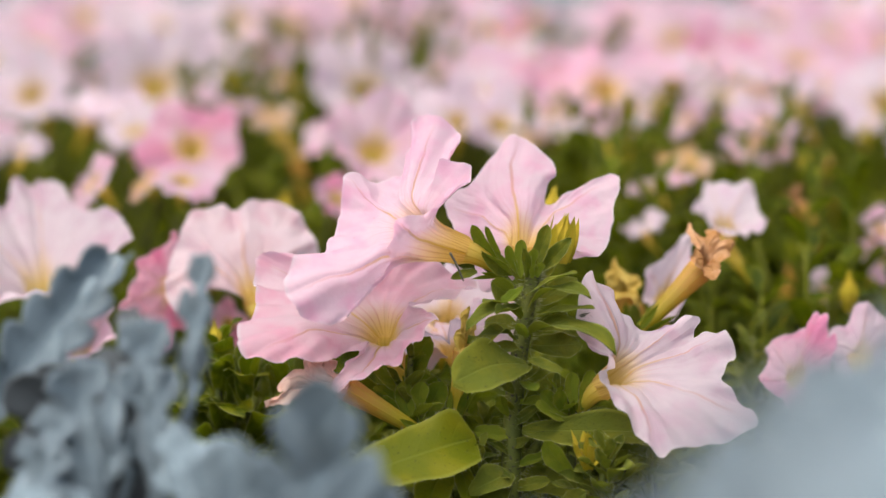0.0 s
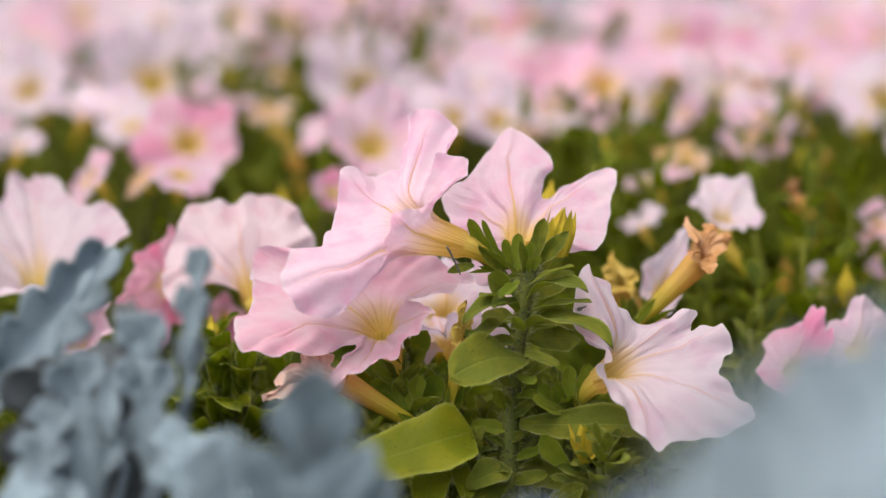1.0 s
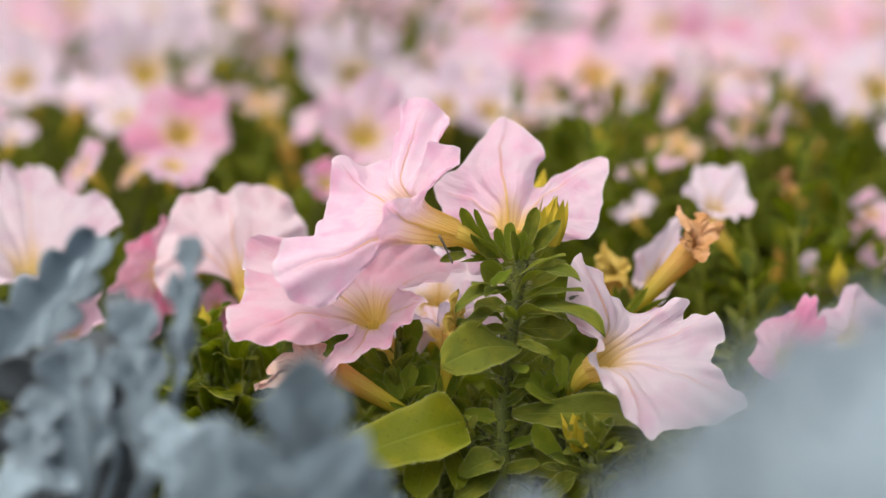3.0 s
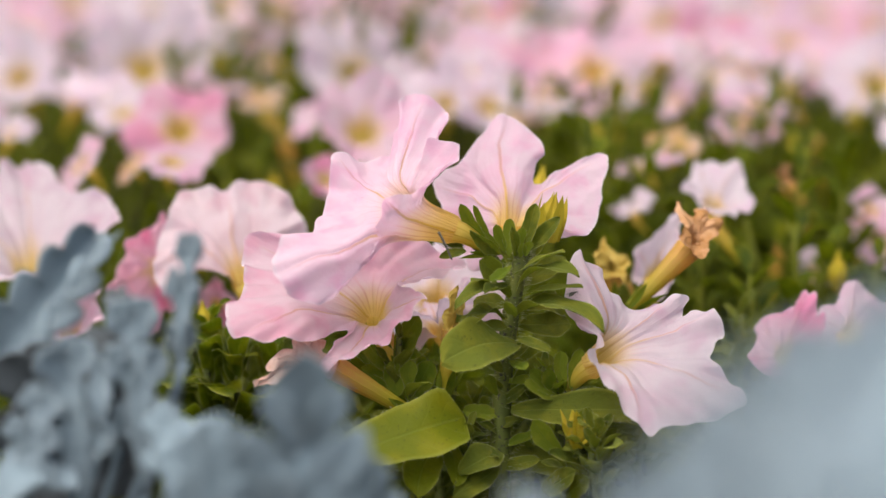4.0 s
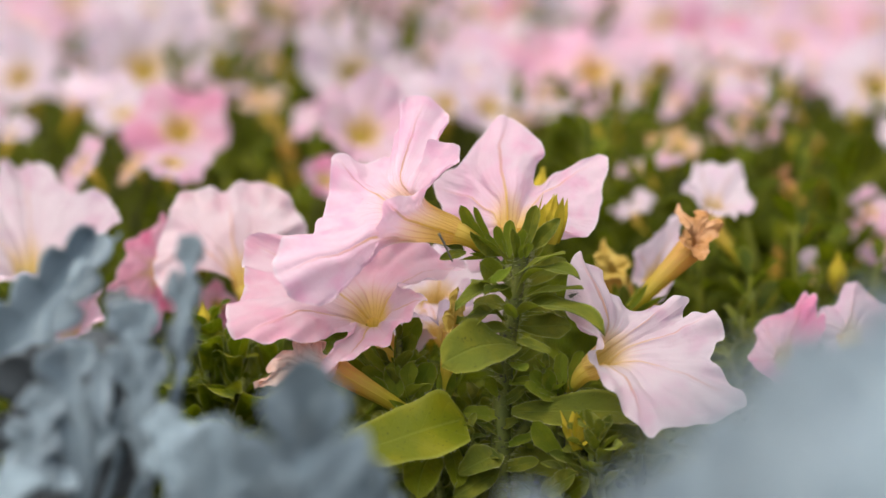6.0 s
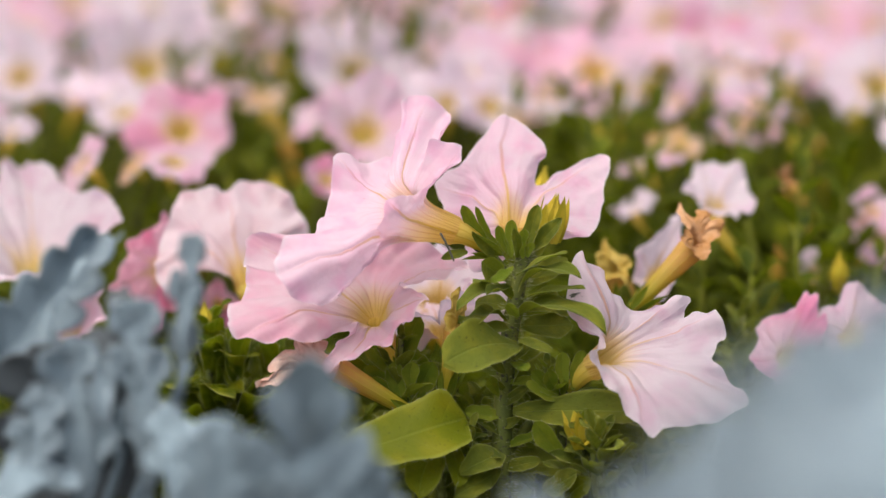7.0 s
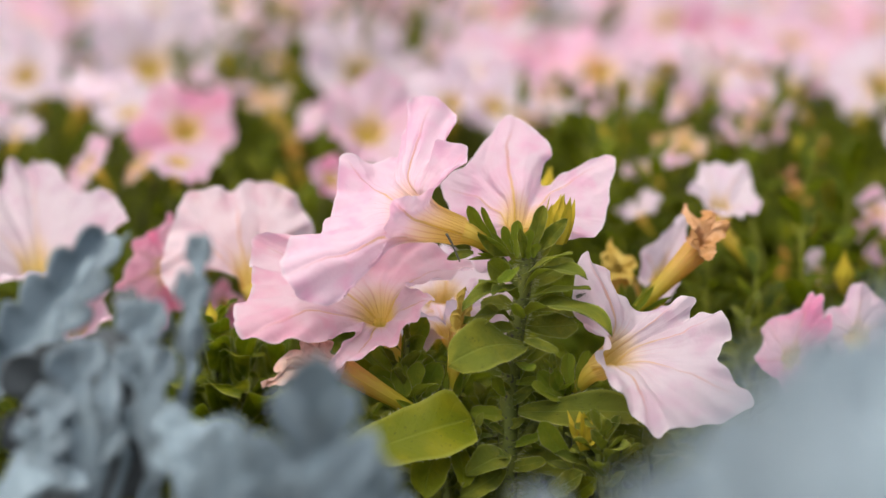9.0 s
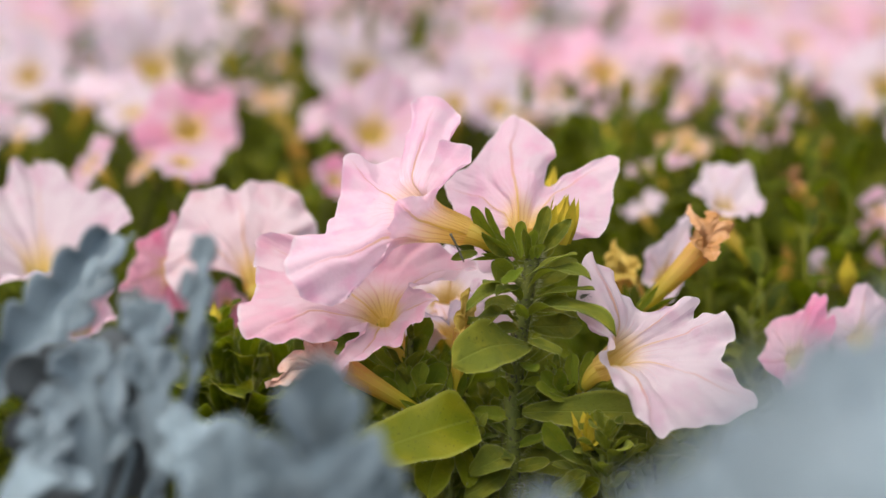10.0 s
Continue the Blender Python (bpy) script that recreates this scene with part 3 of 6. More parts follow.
# ---- the petunia in the middle of the bed ----
PINK = (0.84, 0.525, 0.67)
PALE = (0.835, 0.70, 0.79)
LIGHT = (0.72, 0.575, 0.65)
DEEP = (0.80, 0.27, 0.47)
ROSE = (0.92, 0.60, 0.745)
SALMON = (0.86, 0.51, 0.62)
FADE = (0.60, 0.36, 0.11)

main = thing("petunia_plant", (0.0306, 0.9567, 0.0862), "pale pink petunia in full bloom with sticky green leaves", "flower", "petunias in the bed")
stem("stem", main, [(0.0306, 0.9567, 0.0862), (0.0290, 0.9618, 0.1615), (0.0295, 0.9597, 0.2013), (0.0317, 0.9696, 0.2499), (0.0374, 0.9770, 0.2863), (0.0407, 0.9805, 0.3033)], 0.0056, 0.0030, sides=14, hairs=1800)

# the trumpet that leans over the others, mouth outwards
draped_flower(main, (0.0097, 0.9710, 0.3100), (-0.93, -0.05, 0.36), [
    lobe(((-0.0176, 0.9520, 0.3121), (-0.0387, 0.9380, 0.3074), (-0.0654, 0.9250, 0.2997)), ((-0.0141, 0.9550, 0.3083), (-0.0212, 0.9500, 0.3076), (-0.0259, 0.9470, 0.3048)), (0.0, 0.1),
         before=((-0.0181, 0.9550, 0.3172), (-0.0366, 0.9480, 0.3137), (-0.0619, 0.9430, 0.3116)),
         after=((-0.0162, 0.9540, 0.3085), (-0.0318, 0.9420, 0.2971), (-0.0462, 0.9310, 0.2862))),
    lobe(((-0.0104, 0.9530, 0.3192), (-0.0150, 0.9490, 0.3241), (-0.0183, 0.9480, 0.3277)), ((-0.0032, 0.9600, 0.3216), (-0.0051, 0.9580, 0.3264), (-0.0065, 0.9570, 0.3292)), (0.0, 0.0)),
    lobe(((-0.0044, 0.9620, 0.3256), (0.0012, 0.9620, 0.3364), (0.0119, 0.9630, 0.3474)), ((-0.0086, 0.9750, 0.3268), (-0.0070, 0.9850, 0.3333), (-0.0038, 0.9920, 0.3389)), (0.05, 0.1),
         before=((-0.0042, 0.9620, 0.3237), (-0.0015, 0.9600, 0.3314), (0.0032, 0.9600, 0.3382)),
         after=((-0.0066, 0.9680, 0.3263), (-0.0037, 0.9720, 0.3367), (0.0022, 0.9720, 0.3488))),
    lobe(((-0.0119, 0.9800, 0.3279), (-0.0103, 0.9950, 0.3425), (-0.0028, 1.0120, 0.3620)), ((-0.0156, 0.9800, 0.3267), (-0.0177, 0.9900, 0.3325), (-0.0176, 1.0000, 0.3387)), (0.1, 0.1),
         before=((-0.0097, 0.9780, 0.3268), (-0.0038, 0.9920, 0.3384), (0.0082, 1.0030, 0.3544)),
         after=((-0.0136, 0.9800, 0.3279), (-0.0150, 0.9950, 0.3425), (-0.0136, 1.0100, 0.3615))),
    lobe(((-0.0180, 0.9750, 0.3226), (-0.0305, 0.9850, 0.3291), (-0.0426, 0.9920, 0.3398)), ((-0.0190, 0.9640, 0.3189), (-0.0325, 0.9660, 0.3156), (-0.0490, 0.9660, 0.3132)), (0.1, 0.1),
         before=((-0.0171, 0.9780, 0.3245), (-0.0256, 0.9880, 0.3291), (-0.0327, 0.9950, 0.3378)),
         after=((-0.0189, 0.9710, 0.3206), (-0.0323, 0.9770, 0.3223), (-0.0441, 0.9800, 0.3275))),
], (0.0253, 0.9780, 0.3006), ROSE, 0.0064, 3)
stem("flower_stalk", main, [(0.0374, 0.9760, 0.2814), (0.0275, 0.9787, 0.2948), (0.0164, 0.9807, 0.3043)], 0.0021, 0.0026, sides=9, hairs=160, seed=5)
# the one below it, open towards the path
draped_flower(main, (-0.0259, 0.9940, 0.2635), (-0.06, -0.45, 0.88), [
    lobe(((-0.0392, 0.9700, 0.2727), (-0.0588, 0.9500, 0.2799), (-0.0825, 0.9380, 0.2720)), ((-0.0327, 0.9720, 0.2682), (-0.0348, 0.9630, 0.2683), (-0.0384, 0.9560, 0.2680)), (0.15, 0.15),
         after=((-0.0359, 0.9680, 0.2707), (-0.0456, 0.9500, 0.2732), (-0.0524, 0.9400, 0.2682))),
    lobe(((-0.0282, 0.9700, 0.2671), (-0.0325, 0.9530, 0.2642), (-0.0421, 0.9380, 0.2581)), ((-0.0217, 0.9700, 0.2689), (-0.0176, 0.9600, 0.2720), (-0.0140, 0.9530, 0.2726)), (0.1, 0.1),
         before=((-0.0306, 0.9700, 0.2677), (-0.0380, 0.9550, 0.2645), (-0.0456, 0.9420, 0.2601)),
         after=((-0.0247, 0.9700, 0.2671), (-0.0224, 0.9550, 0.2657), (-0.0231, 0.9450, 0.2647))),
    lobe(((-0.0183, 0.9720, 0.2735), (-0.0102, 0.9630, 0.2800), (-0.0029, 0.9570, 0.2821)), ((-0.0186, 0.9850, 0.2751), (-0.0148, 0.9850, 0.2802), (-0.0120, 0.9820, 0.2836)), (0.05, 0.15),
         before=((-0.0198, 0.9700, 0.2712), (-0.0141, 0.9600, 0.2740), (-0.0075, 0.9520, 0.2763))),
    lobe(((-0.0174, 0.9920, 0.2786), (-0.0049, 0.9980, 0.2863), (0.0162, 1.0030, 0.2873)), ((-0.0264, 1.0000, 0.2782), (-0.0253, 1.0080, 0.2869), (-0.0189, 1.0120, 0.3004)), (0.1, 0.1)),
    lobe(((-0.0377, 0.9950, 0.2755), (-0.0592, 1.0000, 0.2887), (-0.0827, 1.0000, 0.3016)), ((-0.0396, 0.9800, 0.2737), (-0.0603, 0.9750, 0.2826), (-0.0818, 0.9720, 0.2841)), (0.1, 0.0),
         before=((-0.0340, 0.9980, 0.2774), (-0.0493, 1.0050, 0.2915), (-0.0720, 1.0050, 0.3019)),
         after=((-0.0392, 0.9880, 0.2745), (-0.0599, 0.9900, 0.2857), (-0.0841, 0.9900, 0.2921))),
], (-0.0134, 0.9900, 0.2415), SALMON, 0.0036, 8)
# the one behind, seen from its back
draped_flower(main, (0.0352, 0.9970, 0.3049), (0.1, 0.62, 0.78), [
    lobe(((0.0333, 1.0100, 0.3187), (0.0311, 1.0250, 0.3330), (0.0344, 1.0400, 0.3508)), ((0.0410, 1.0120, 0.3131), (0.0446, 1.0200, 0.3169), (0.0466, 1.0260, 0.3203)), (0.1, 0.1),
         before=((0.0308, 1.0110, 0.3172), (0.0234, 1.0260, 0.3289), (0.0265, 1.0380, 0.3461)),
         after=((0.0377, 1.0110, 0.3167), (0.0413, 1.0220, 0.3295), (0.0511, 1.0300, 0.3368))),
    lobe(((0.0453, 1.0100, 0.3135), (0.0608, 1.0250, 0.3219), (0.0799, 1.0350, 0.3320)), ((0.0471, 1.0050, 0.3105), (0.0600, 1.0100, 0.3101), (0.0750, 1.0130, 0.3077)), (0.05, 0.05),
         before=((0.0428, 1.0120, 0.3131), (0.0517, 1.0240, 0.3188), (0.0702, 1.0340, 0.3319)),
         after=((0.0465, 1.0080, 0.3120), (0.0630, 1.0180, 0.3159), (0.0786, 1.0220, 0.3203))),
    lobe(((0.0456, 1.0000, 0.3081), (0.0570, 1.0000, 0.3050), (0.0696, 1.0000, 0.3014)), ((0.0393, 0.9980, 0.3047), (0.0444, 1.0000, 0.3017), (0.0495, 1.0000, 0.2999)), (0.0, 0.0)),
    lobe(((0.0317, 0.9980, 0.3042), (0.0268, 1.0000, 0.2961), (0.0187, 1.0020, 0.2854)), ((0.0280, 1.0000, 0.3064), (0.0218, 1.0050, 0.3042), (0.0130, 1.0100, 0.2994)), (0.05, 0.05)),
    lobe(((0.0269, 1.0080, 0.3113), (0.0156, 1.0200, 0.3162), (0.0002, 1.0300, 0.3192)), ((0.0296, 1.0120, 0.3158), (0.0208, 1.0240, 0.3233), (0.0132, 1.0300, 0.3309)), (0.05, 0.02),
         after=((0.0282, 1.0100, 0.3135), (0.0182, 1.0220, 0.3205), (0.0054, 1.0300, 0.3257))),
], (0.0344, 0.9850, 0.3002), ROSE, 0.0048, 12, roll=0.0006)
# the one on a side shoot, turned outwards
draped_flower(main, (0.0683, 0.9570, 0.2518), (0.72, -0.22, 0.55), [
    lobe(((0.0747, 0.9600, 0.2679), (0.0725, 0.9660, 0.2829), (0.0640, 0.9770, 0.2999)), ((0.0810, 0.9620, 0.2662), (0.0877, 0.9690, 0.2715), (0.0961, 0.9760, 0.2734)), (0.0, 0.0),
         before=((0.0722, 0.9510, 0.2654), (0.0694, 0.9540, 0.2719), (0.0585, 0.9600, 0.2772)),
         after=((0.0781, 0.9620, 0.2674), (0.0808, 0.9700, 0.2756), (0.0796, 0.9780, 0.2802))),
    lobe(((0.0834, 0.9610, 0.2649), (0.0949, 0.9680, 0.2717), (0.1071, 0.9750, 0.2800)), ((0.0844, 0.9580, 0.2634), (0.0971, 0.9640, 0.2676), (0.1097, 0.9700, 0.2717)), (0.12, 0.2)),
    lobe(((0.0847, 0.9550, 0.2616), (0.1039, 0.9580, 0.2665), (0.1232, 0.9620, 0.2746)), ((0.0843, 0.9500, 0.2591), (0.1030, 0.9480, 0.2590), (0.1192, 0.9460, 0.2587)), (0.1, 0.15)),
    lobe(((0.0840, 0.9460, 0.2576), (0.1045, 0.9380, 0.2546), (0.1333, 0.9300, 0.2453)), ((0.0821, 0.9440, 0.2569), (0.0920, 0.9320, 0.2476), (0.1031, 0.9220, 0.2361)), (0.05, 0.05),
         before=((0.0841, 0.9480, 0.2586), (0.1037, 0.9430, 0.2571), (0.1232, 0.9400, 0.2540)),
         after=((0.0834, 0.9450, 0.2574), (0.0993, 0.9340, 0.2508), (0.1211, 0.9240, 0.2382))),
    lobe(((0.0748, 0.9420, 0.2567), (0.0836, 0.9310, 0.2496), (0.0888, 0.9200, 0.2343)), ((0.0710, 0.9480, 0.2616), (0.0717, 0.9480, 0.2646), (0.0728, 0.9490, 0.2668)), (0.05, 0.05),
         after=((0.0712, 0.9420, 0.2577), (0.0698, 0.9370, 0.2587), (0.0688, 0.9320, 0.2583))),
], (0.0592, 0.9624, 0.2413), LIGHT, 0.0058, 21)
stem("flower_stalk", main, [(0.0325, 0.9622, 0.2134), (0.0436, 0.9649, 0.2268), (0.0585, 0.9675, 0.2396)], 0.0022, 0.0024, sides=9, hairs=120, seed=9)

# leaves up the main stem
leaf(main, (0.0257, 0.9750, 0.3007), (0.0126, 0.9680, 0.3220), 0.0062, (-0.3, -1, 0.2), "young", "sepal")
leaf(main, (0.0267, 0.9770, 0.3008), (0.0183, 0.9720, 0.3208), 0.0036, (0.3, -1, 0.2), "young", "sepal")
leaf(main, (0.0298, 0.9720, 0.2988), (0.0166, 0.9620, 0.3118), 0.0078, (-0.4, -1, 0.2), "fold", "sepal")
leaf(main, (0.0330, 0.9720, 0.2993), (0.0280, 0.9680, 0.3130), 0.0048, (-0.3, -1, 0.2), "young")
leaf(main, (0.0339, 0.9700, 0.2984), (0.0342, 0.9720, 0.3148), 0.0064, (0, -1, 0.2), "young")
leaf(main, (0.0362, 0.9660, 0.2992), (0.0345, 0.9600, 0.3136), 0.0056, (0.2, -1, 0.2), "fold")
leaf(main, (0.0378, 0.9680, 0.2996), (0.0395, 0.9640, 0.3123), 0.0052, (0.1, -1, 0.2), "young")
leaf(main, (0.0399, 0.9720, 0.3000), (0.0455, 0.9750, 0.3209), 0.0088, (-0.2, -1, 0.2), "fold")
leaf(main, (0.0428, 0.9730, 0.3010), (0.0560, 0.9720, 0.3154), 0.009, (-0.5, -1, 0.2), "fold")
leaf(main, (0.0404, 0.9600, 0.3005), (0.0427, 0.9570, 0.3077), 0.0042, (0, -1, 0.2), "young")
leaf(main, (0.0383, 0.9620, 0.2996), (0.0398, 0.9580, 0.3066), 0.0038, (0, -1, 0.2), "young")
leaf(main, (0.0350, 0.9800, 0.2926), (0.0301, 0.9850, 0.3068), 0.008, (-0.2, -1, 0.2), "flat")
leaf(main, (0.0412, 0.9820, 0.2947), (0.0500, 0.9850, 0.3080), 0.009, (0.2, -1, 0.2), "flat")
leaf(main, (0.0365, 0.9720, 0.2900), (0.0575, 0.9580, 0.3030), 0.0115, (0.05, -0.24, 1.0), "slim")
leaf(main, (0.0369, 0.9700, 0.2846), (0.0634, 0.9500, 0.2929), 0.0135, (0.05, -0.24, 1.0), "arch")
leaf(main, (0.0378, 0.9680, 0.2800), (0.0647, 0.9480, 0.2891), 0.012, (0.05, -0.2, 1.0), "slim")
leaf(main, (0.0354, 0.9680, 0.2719), (0.0732, 0.9360, 0.2715), 0.0175, (0.08, -0.22, 1.0), "arch")
leaf(main, (0.0402, 0.9850, 0.2826), (0.0601, 1.0000, 0.2921), 0.012, (0.2, -0.7, 0.6), "flat")
leaf(main, (0.0402, 0.9850, 0.2736), (0.0629, 1.0000, 0.2680), 0.015, (0.2, -0.8, 0.6), "wavy")
leaf(main, (0.0388, 0.9800, 0.2658), (0.0621, 0.9950, 0.2629), 0.016, (0.2, -0.8, 0.6), "flat")
leaf(main, (0.0318, 0.9650, 0.2902), (0.0211, 0.9530, 0.3005), 0.0125, (-0.3, -0.9, 0.4), "cup")
leaf(main, (0.0313, 0.9640, 0.2869), (0.0167, 0.9480, 0.2925), 0.0085, (-0.08, -0.26, 1.0), "flat")
leaf(main, (0.0336, 0.9580, 0.2868), (0.0226, 0.9420, 0.2879), 0.0085, (-0.2, -0.6, 0.8), "fold")
leaf(main, (0.0346, 0.9660, 0.2817), (0.0097, 0.9430, 0.2806), 0.0135, (-0.08, -0.26, 1.0), "arch")
leaf(main, (0.0324, 0.9650, 0.2737), (0.0101, 0.9450, 0.2747), 0.0125, (-0.08, -0.26, 1.0), "wavy")
leaf(main, (0.0335, 0.9720, 0.2753), (0.0185, 0.9900, 0.2738), 0.011, (-0.2, -0.8, 0.6), "flat")
leaf(main, (0.0368, 0.9580, 0.2623), (0.0046, 0.9300, 0.2615), 0.0250, (-0.15, -0.85, 0.55), "broad")
leaf(main, (0.0334, 0.9650, 0.2669), (0.0189, 0.9500, 0.2693), 0.01, (-0.2, -0.7, 0.7), "fold")
leaf(main, (0.0344, 0.9620, 0.2963), (0.0250, 0.9450, 0.2926), 0.006, (-0.3, -0.8, 0.5), "young")
leaf(main, (0.0367, 0.9550, 0.2655), (0.0508, 0.9450, 0.2624), 0.007, (0.2, -0.7, 0.7), "slim")
leaf(main, (0.0332, 0.9580, 0.2547), (0.0400, 0.9450, 0.2543), 0.007, (0.2, -0.7, 0.7), "young")
leaf(main, (0.0367, 0.9550, 0.2755), (0.0315, 0.9450, 0.2840), 0.005, (-0.3, -1, 0.5), "young")

# the yellow bud at its top
tip = bud(main, (0.0503, 0.9903, 0.3013), (0.0541, 0.9891, 0.3206), 0.0115, seed=2)
wrap = part("sepal", calyx_mesh(0.0205, 0.0062, 0.0012, 3, 0.0050), BUD, main)
place(wrap, aim((0.0505, 0.9886, 0.3030), (0.2, 0, 1)))
bud(main, (0.0482, 1.0556, 0.2964), (0.0527, 1.0704, 0.3187), 0.011, seed=4)

# lower leaves
leaf(main, (-0.0426, 0.9220, 0.2213), (0.0139, 0.9450, 0.2331), 0.0310, (-0.2, -0.72, 0.7), "broad_lime")
leaf(main, (0.0032, 0.9500, 0.2196), (-0.0064, 0.9250, 0.2042), 0.022, (-0.2, -1, 0.3), "lime")
leaf(main, (0.0074, 0.9520, 0.2185), (0.0104, 0.9300, 0.2070), 0.014, (0.4, -1, 0.3), "lime")
leaf(main, (0.0344, 0.9550, 0.2333), (0.0915, 0.9450, 0.2354), 0.0215, (0, -0.72, 0.7), "flat")
leaf(main, (0.0751, 0.9580, 0.2254), (0.1027, 0.9500, 0.2175), 0.017, (0.1, -0.75, 0.6), "flat")
leaf(main, (0.0903, 0.9620, 0.2166), (0.1116, 0.9550, 0.2132), 0.009, (0.1, -0.7, 0.7), "lime")
leaf(main, (0.0575, 0.9420, 0.2157), (0.0431, 0.9350, 0.2346), 0.0095, (-0.3, -0.9, 0.4), "young")
leaf(main, (0.0693, 0.9450, 0.2203), (0.0716, 0.9380, 0.2329), 0.008, (0.2, -1, 0.2), "young")
leaf(main, (0.0644, 0.9440, 0.2219), (0.0669, 0.9400, 0.2388), 0.0085, (0, -1, 0.2), "young")
leaf(main, (0.0013, 0.9750, 0.2299), (-0.0073, 0.9720, 0.2551), 0.013, (-0.3, -1, 0.1), "young")
leaf(main, (0.0294, 0.9500, 0.2165), (0.0114, 0.9330, 0.2121), 0.017, (-0.2, -0.8, 0.5), "arch")
leaf(main, (0.0281, 0.9480, 0.2095), (0.0085, 0.9300, 0.2025), 0.014, (-0.1, -0.8, 0.5), "wavy")
leaf(main, (0.0352, 0.9780, 0.2081), (0.0580, 0.9580, 0.2063), 0.02, (0.2, -0.8, 0.5), "flat")
leaf(main, (0.0540, 0.9570, 0.2385), (0.0396, 0.9450, 0.2481), 0.008, (-0.2, -0.7, 0.7), "young")
leaf(main, (0.0540, 0.9570, 0.2398), (0.0422, 0.9500, 0.2530), 0.008, (-0.2, -0.8, 0.6), "young")
leaf(main, (0.0540, 0.9570, 0.2410), (0.0494, 0.9500, 0.2530), 0.007, (0, -1, 0.3), "young")
leaf(main, (0.0577, 0.9580, 0.2420), (0.0558, 0.9570, 0.2594), 0.0068, (0, -1, 0.3), "young", "sepal")
leaf(main, (0.0602, 0.9580, 0.2420), (0.0648, 0.9570, 0.2604), 0.0068, (0, -1, 0.3), "young", "sepal")
leaf(main, (0.0347, 0.9650, 0.2402), (0.0549, 0.9750, 0.2503), 0.017, (0.1, -0.8, 0.5), "arch")
leaf(main, (0.0283, 0.9580, 0.2396), (0.0247, 0.9500, 0.2505), 0.006, (-0.2, -1, 0.3), "young")
leaf(main, (-0.0160, 0.9750, 0.2506), (-0.0054, 0.9650, 0.2733), 0.011, (0.2, -0.9, 0.4), "young")
leaf(main, (-0.0155, 0.9750, 0.2506), (-0.0071, 0.9600, 0.2664), 0.008, (0.2, -0.9, 0.4), "young")
leaf(main, (-0.0185, 0.9720, 0.2488), (-0.0297, 0.9550, 0.2602), 0.009, (-0.2, -0.8, 0.6), "young")
leaf(main, (-0.0160, 0.9680, 0.2396), (-0.0303, 0.9550, 0.2532), 0.009, (-0.2, -0.8, 0.6), "young")
leaf(main, (-0.0097, 0.9620, 0.2412), (-0.0089, 0.9580, 0.2549), 0.008, (0, -1, 0.2), "young")
leaf(main, (0.0476, 0.9450, 0.2002), (0.0612, 0.9300, 0.2136), 0.012, (0.2, -0.8, 0.5), "flat")
leaf(main, (0.0571, 0.9400, 0.1992), (0.0665, 0.9300, 0.2111), 0.012, (0.2, -0.8, 0.5), "lime")
leaf(main, (-0.0184, 0.9660, 0.2389), (-0.0430, 0.9560, 0.2555), 0.013, (-0.2, -0.7, 0.8), "lime")
leaf(main, (-0.0120, 0.9600, 0.2336), (-0.0177, 0.9620, 0.2539), 0.009, (-0.1, -1, 0.3), "young")
leaf(main, (-0.0066, 0.9700, 0.2352), (-0.0001, 0.9680, 0.2523), 0.011, (0.1, -1, 0.3), "young")
leaf(main, (-0.0159, 0.9620, 0.2336), (-0.0267, 0.9550, 0.2487), 0.009, (-0.2, -0.8, 0.6), "young")
rosette(main, (-0.0153, 0.9622, 0.2237), (-0.0140, 0.9653, 0.2637), 13, 0.023, 11, 0.8)
rosette(main, (0.0653, 0.9486, 0.1970), (0.0658, 0.9444, 0.2263), 11, 0.020, 12, 0.6)
rosette(main, (0.0825, 0.9496, 0.2018), (0.0764, 0.9386, 0.2229), 8, 0.015, 13, 0.8)
rosette(main, (0.0476, 0.9690, 0.2217), (0.0456, 0.9684, 0.2438), 11, 0.018, 14, 0.9, ("slim", "young", "fold"))
rosette(main, (0.0137, 0.9486, 0.1970), (0.0149, 0.9492, 0.2249), 9, 0.022, 61, 0.5)
rosette(main, (-0.0060, 0.9738, 0.2204), (-0.0048, 0.9793, 0.2474), 9, 0.020, 62, 0.7)
rosette(main, (0.0560, 0.9622, 0.2134), (0.0573, 0.9701, 0.2523), 7, 0.016, 63, 1.0, ("slim", "young"))
rosette(main, (0.0898, 0.9477, 0.1922), (0.0894, 0.9477, 0.2177), 9, 0.024, 64, 0.4, ("flat", "wavy"))
rosette(main, (0.0728, 0.9333, 0.1969), (0.0707, 0.9333, 0.2220), 10, 0.016, 65, 0.9, ("young", "slim", "fold"))
rosette(main, (0.0220, 0.9880, 0.1898), (0.0194, 0.9951, 0.2248), 12, 0.03, 15, 0.4)
rosette(main, (0.0449, 0.9860, 0.1798), (0.0508, 0.9814, 0.2077), 12, 0.03, 16, 0.4)
rosette(main, (0.0041, 0.9955, 0.1767), (0.0015, 1.0012, 0.2045), 12, 0.034, 17, 0.4)
rosette(main, (0.1011, 0.9870, 0.1848), (0.0960, 0.9921, 0.2098), 10, 0.03, 18, 0.4)
rosette(main, (-0.0352, 1.0157, 0.1756), (-0.0326, 1.0231, 0.2117), 12, 0.034, 19, 0.4)
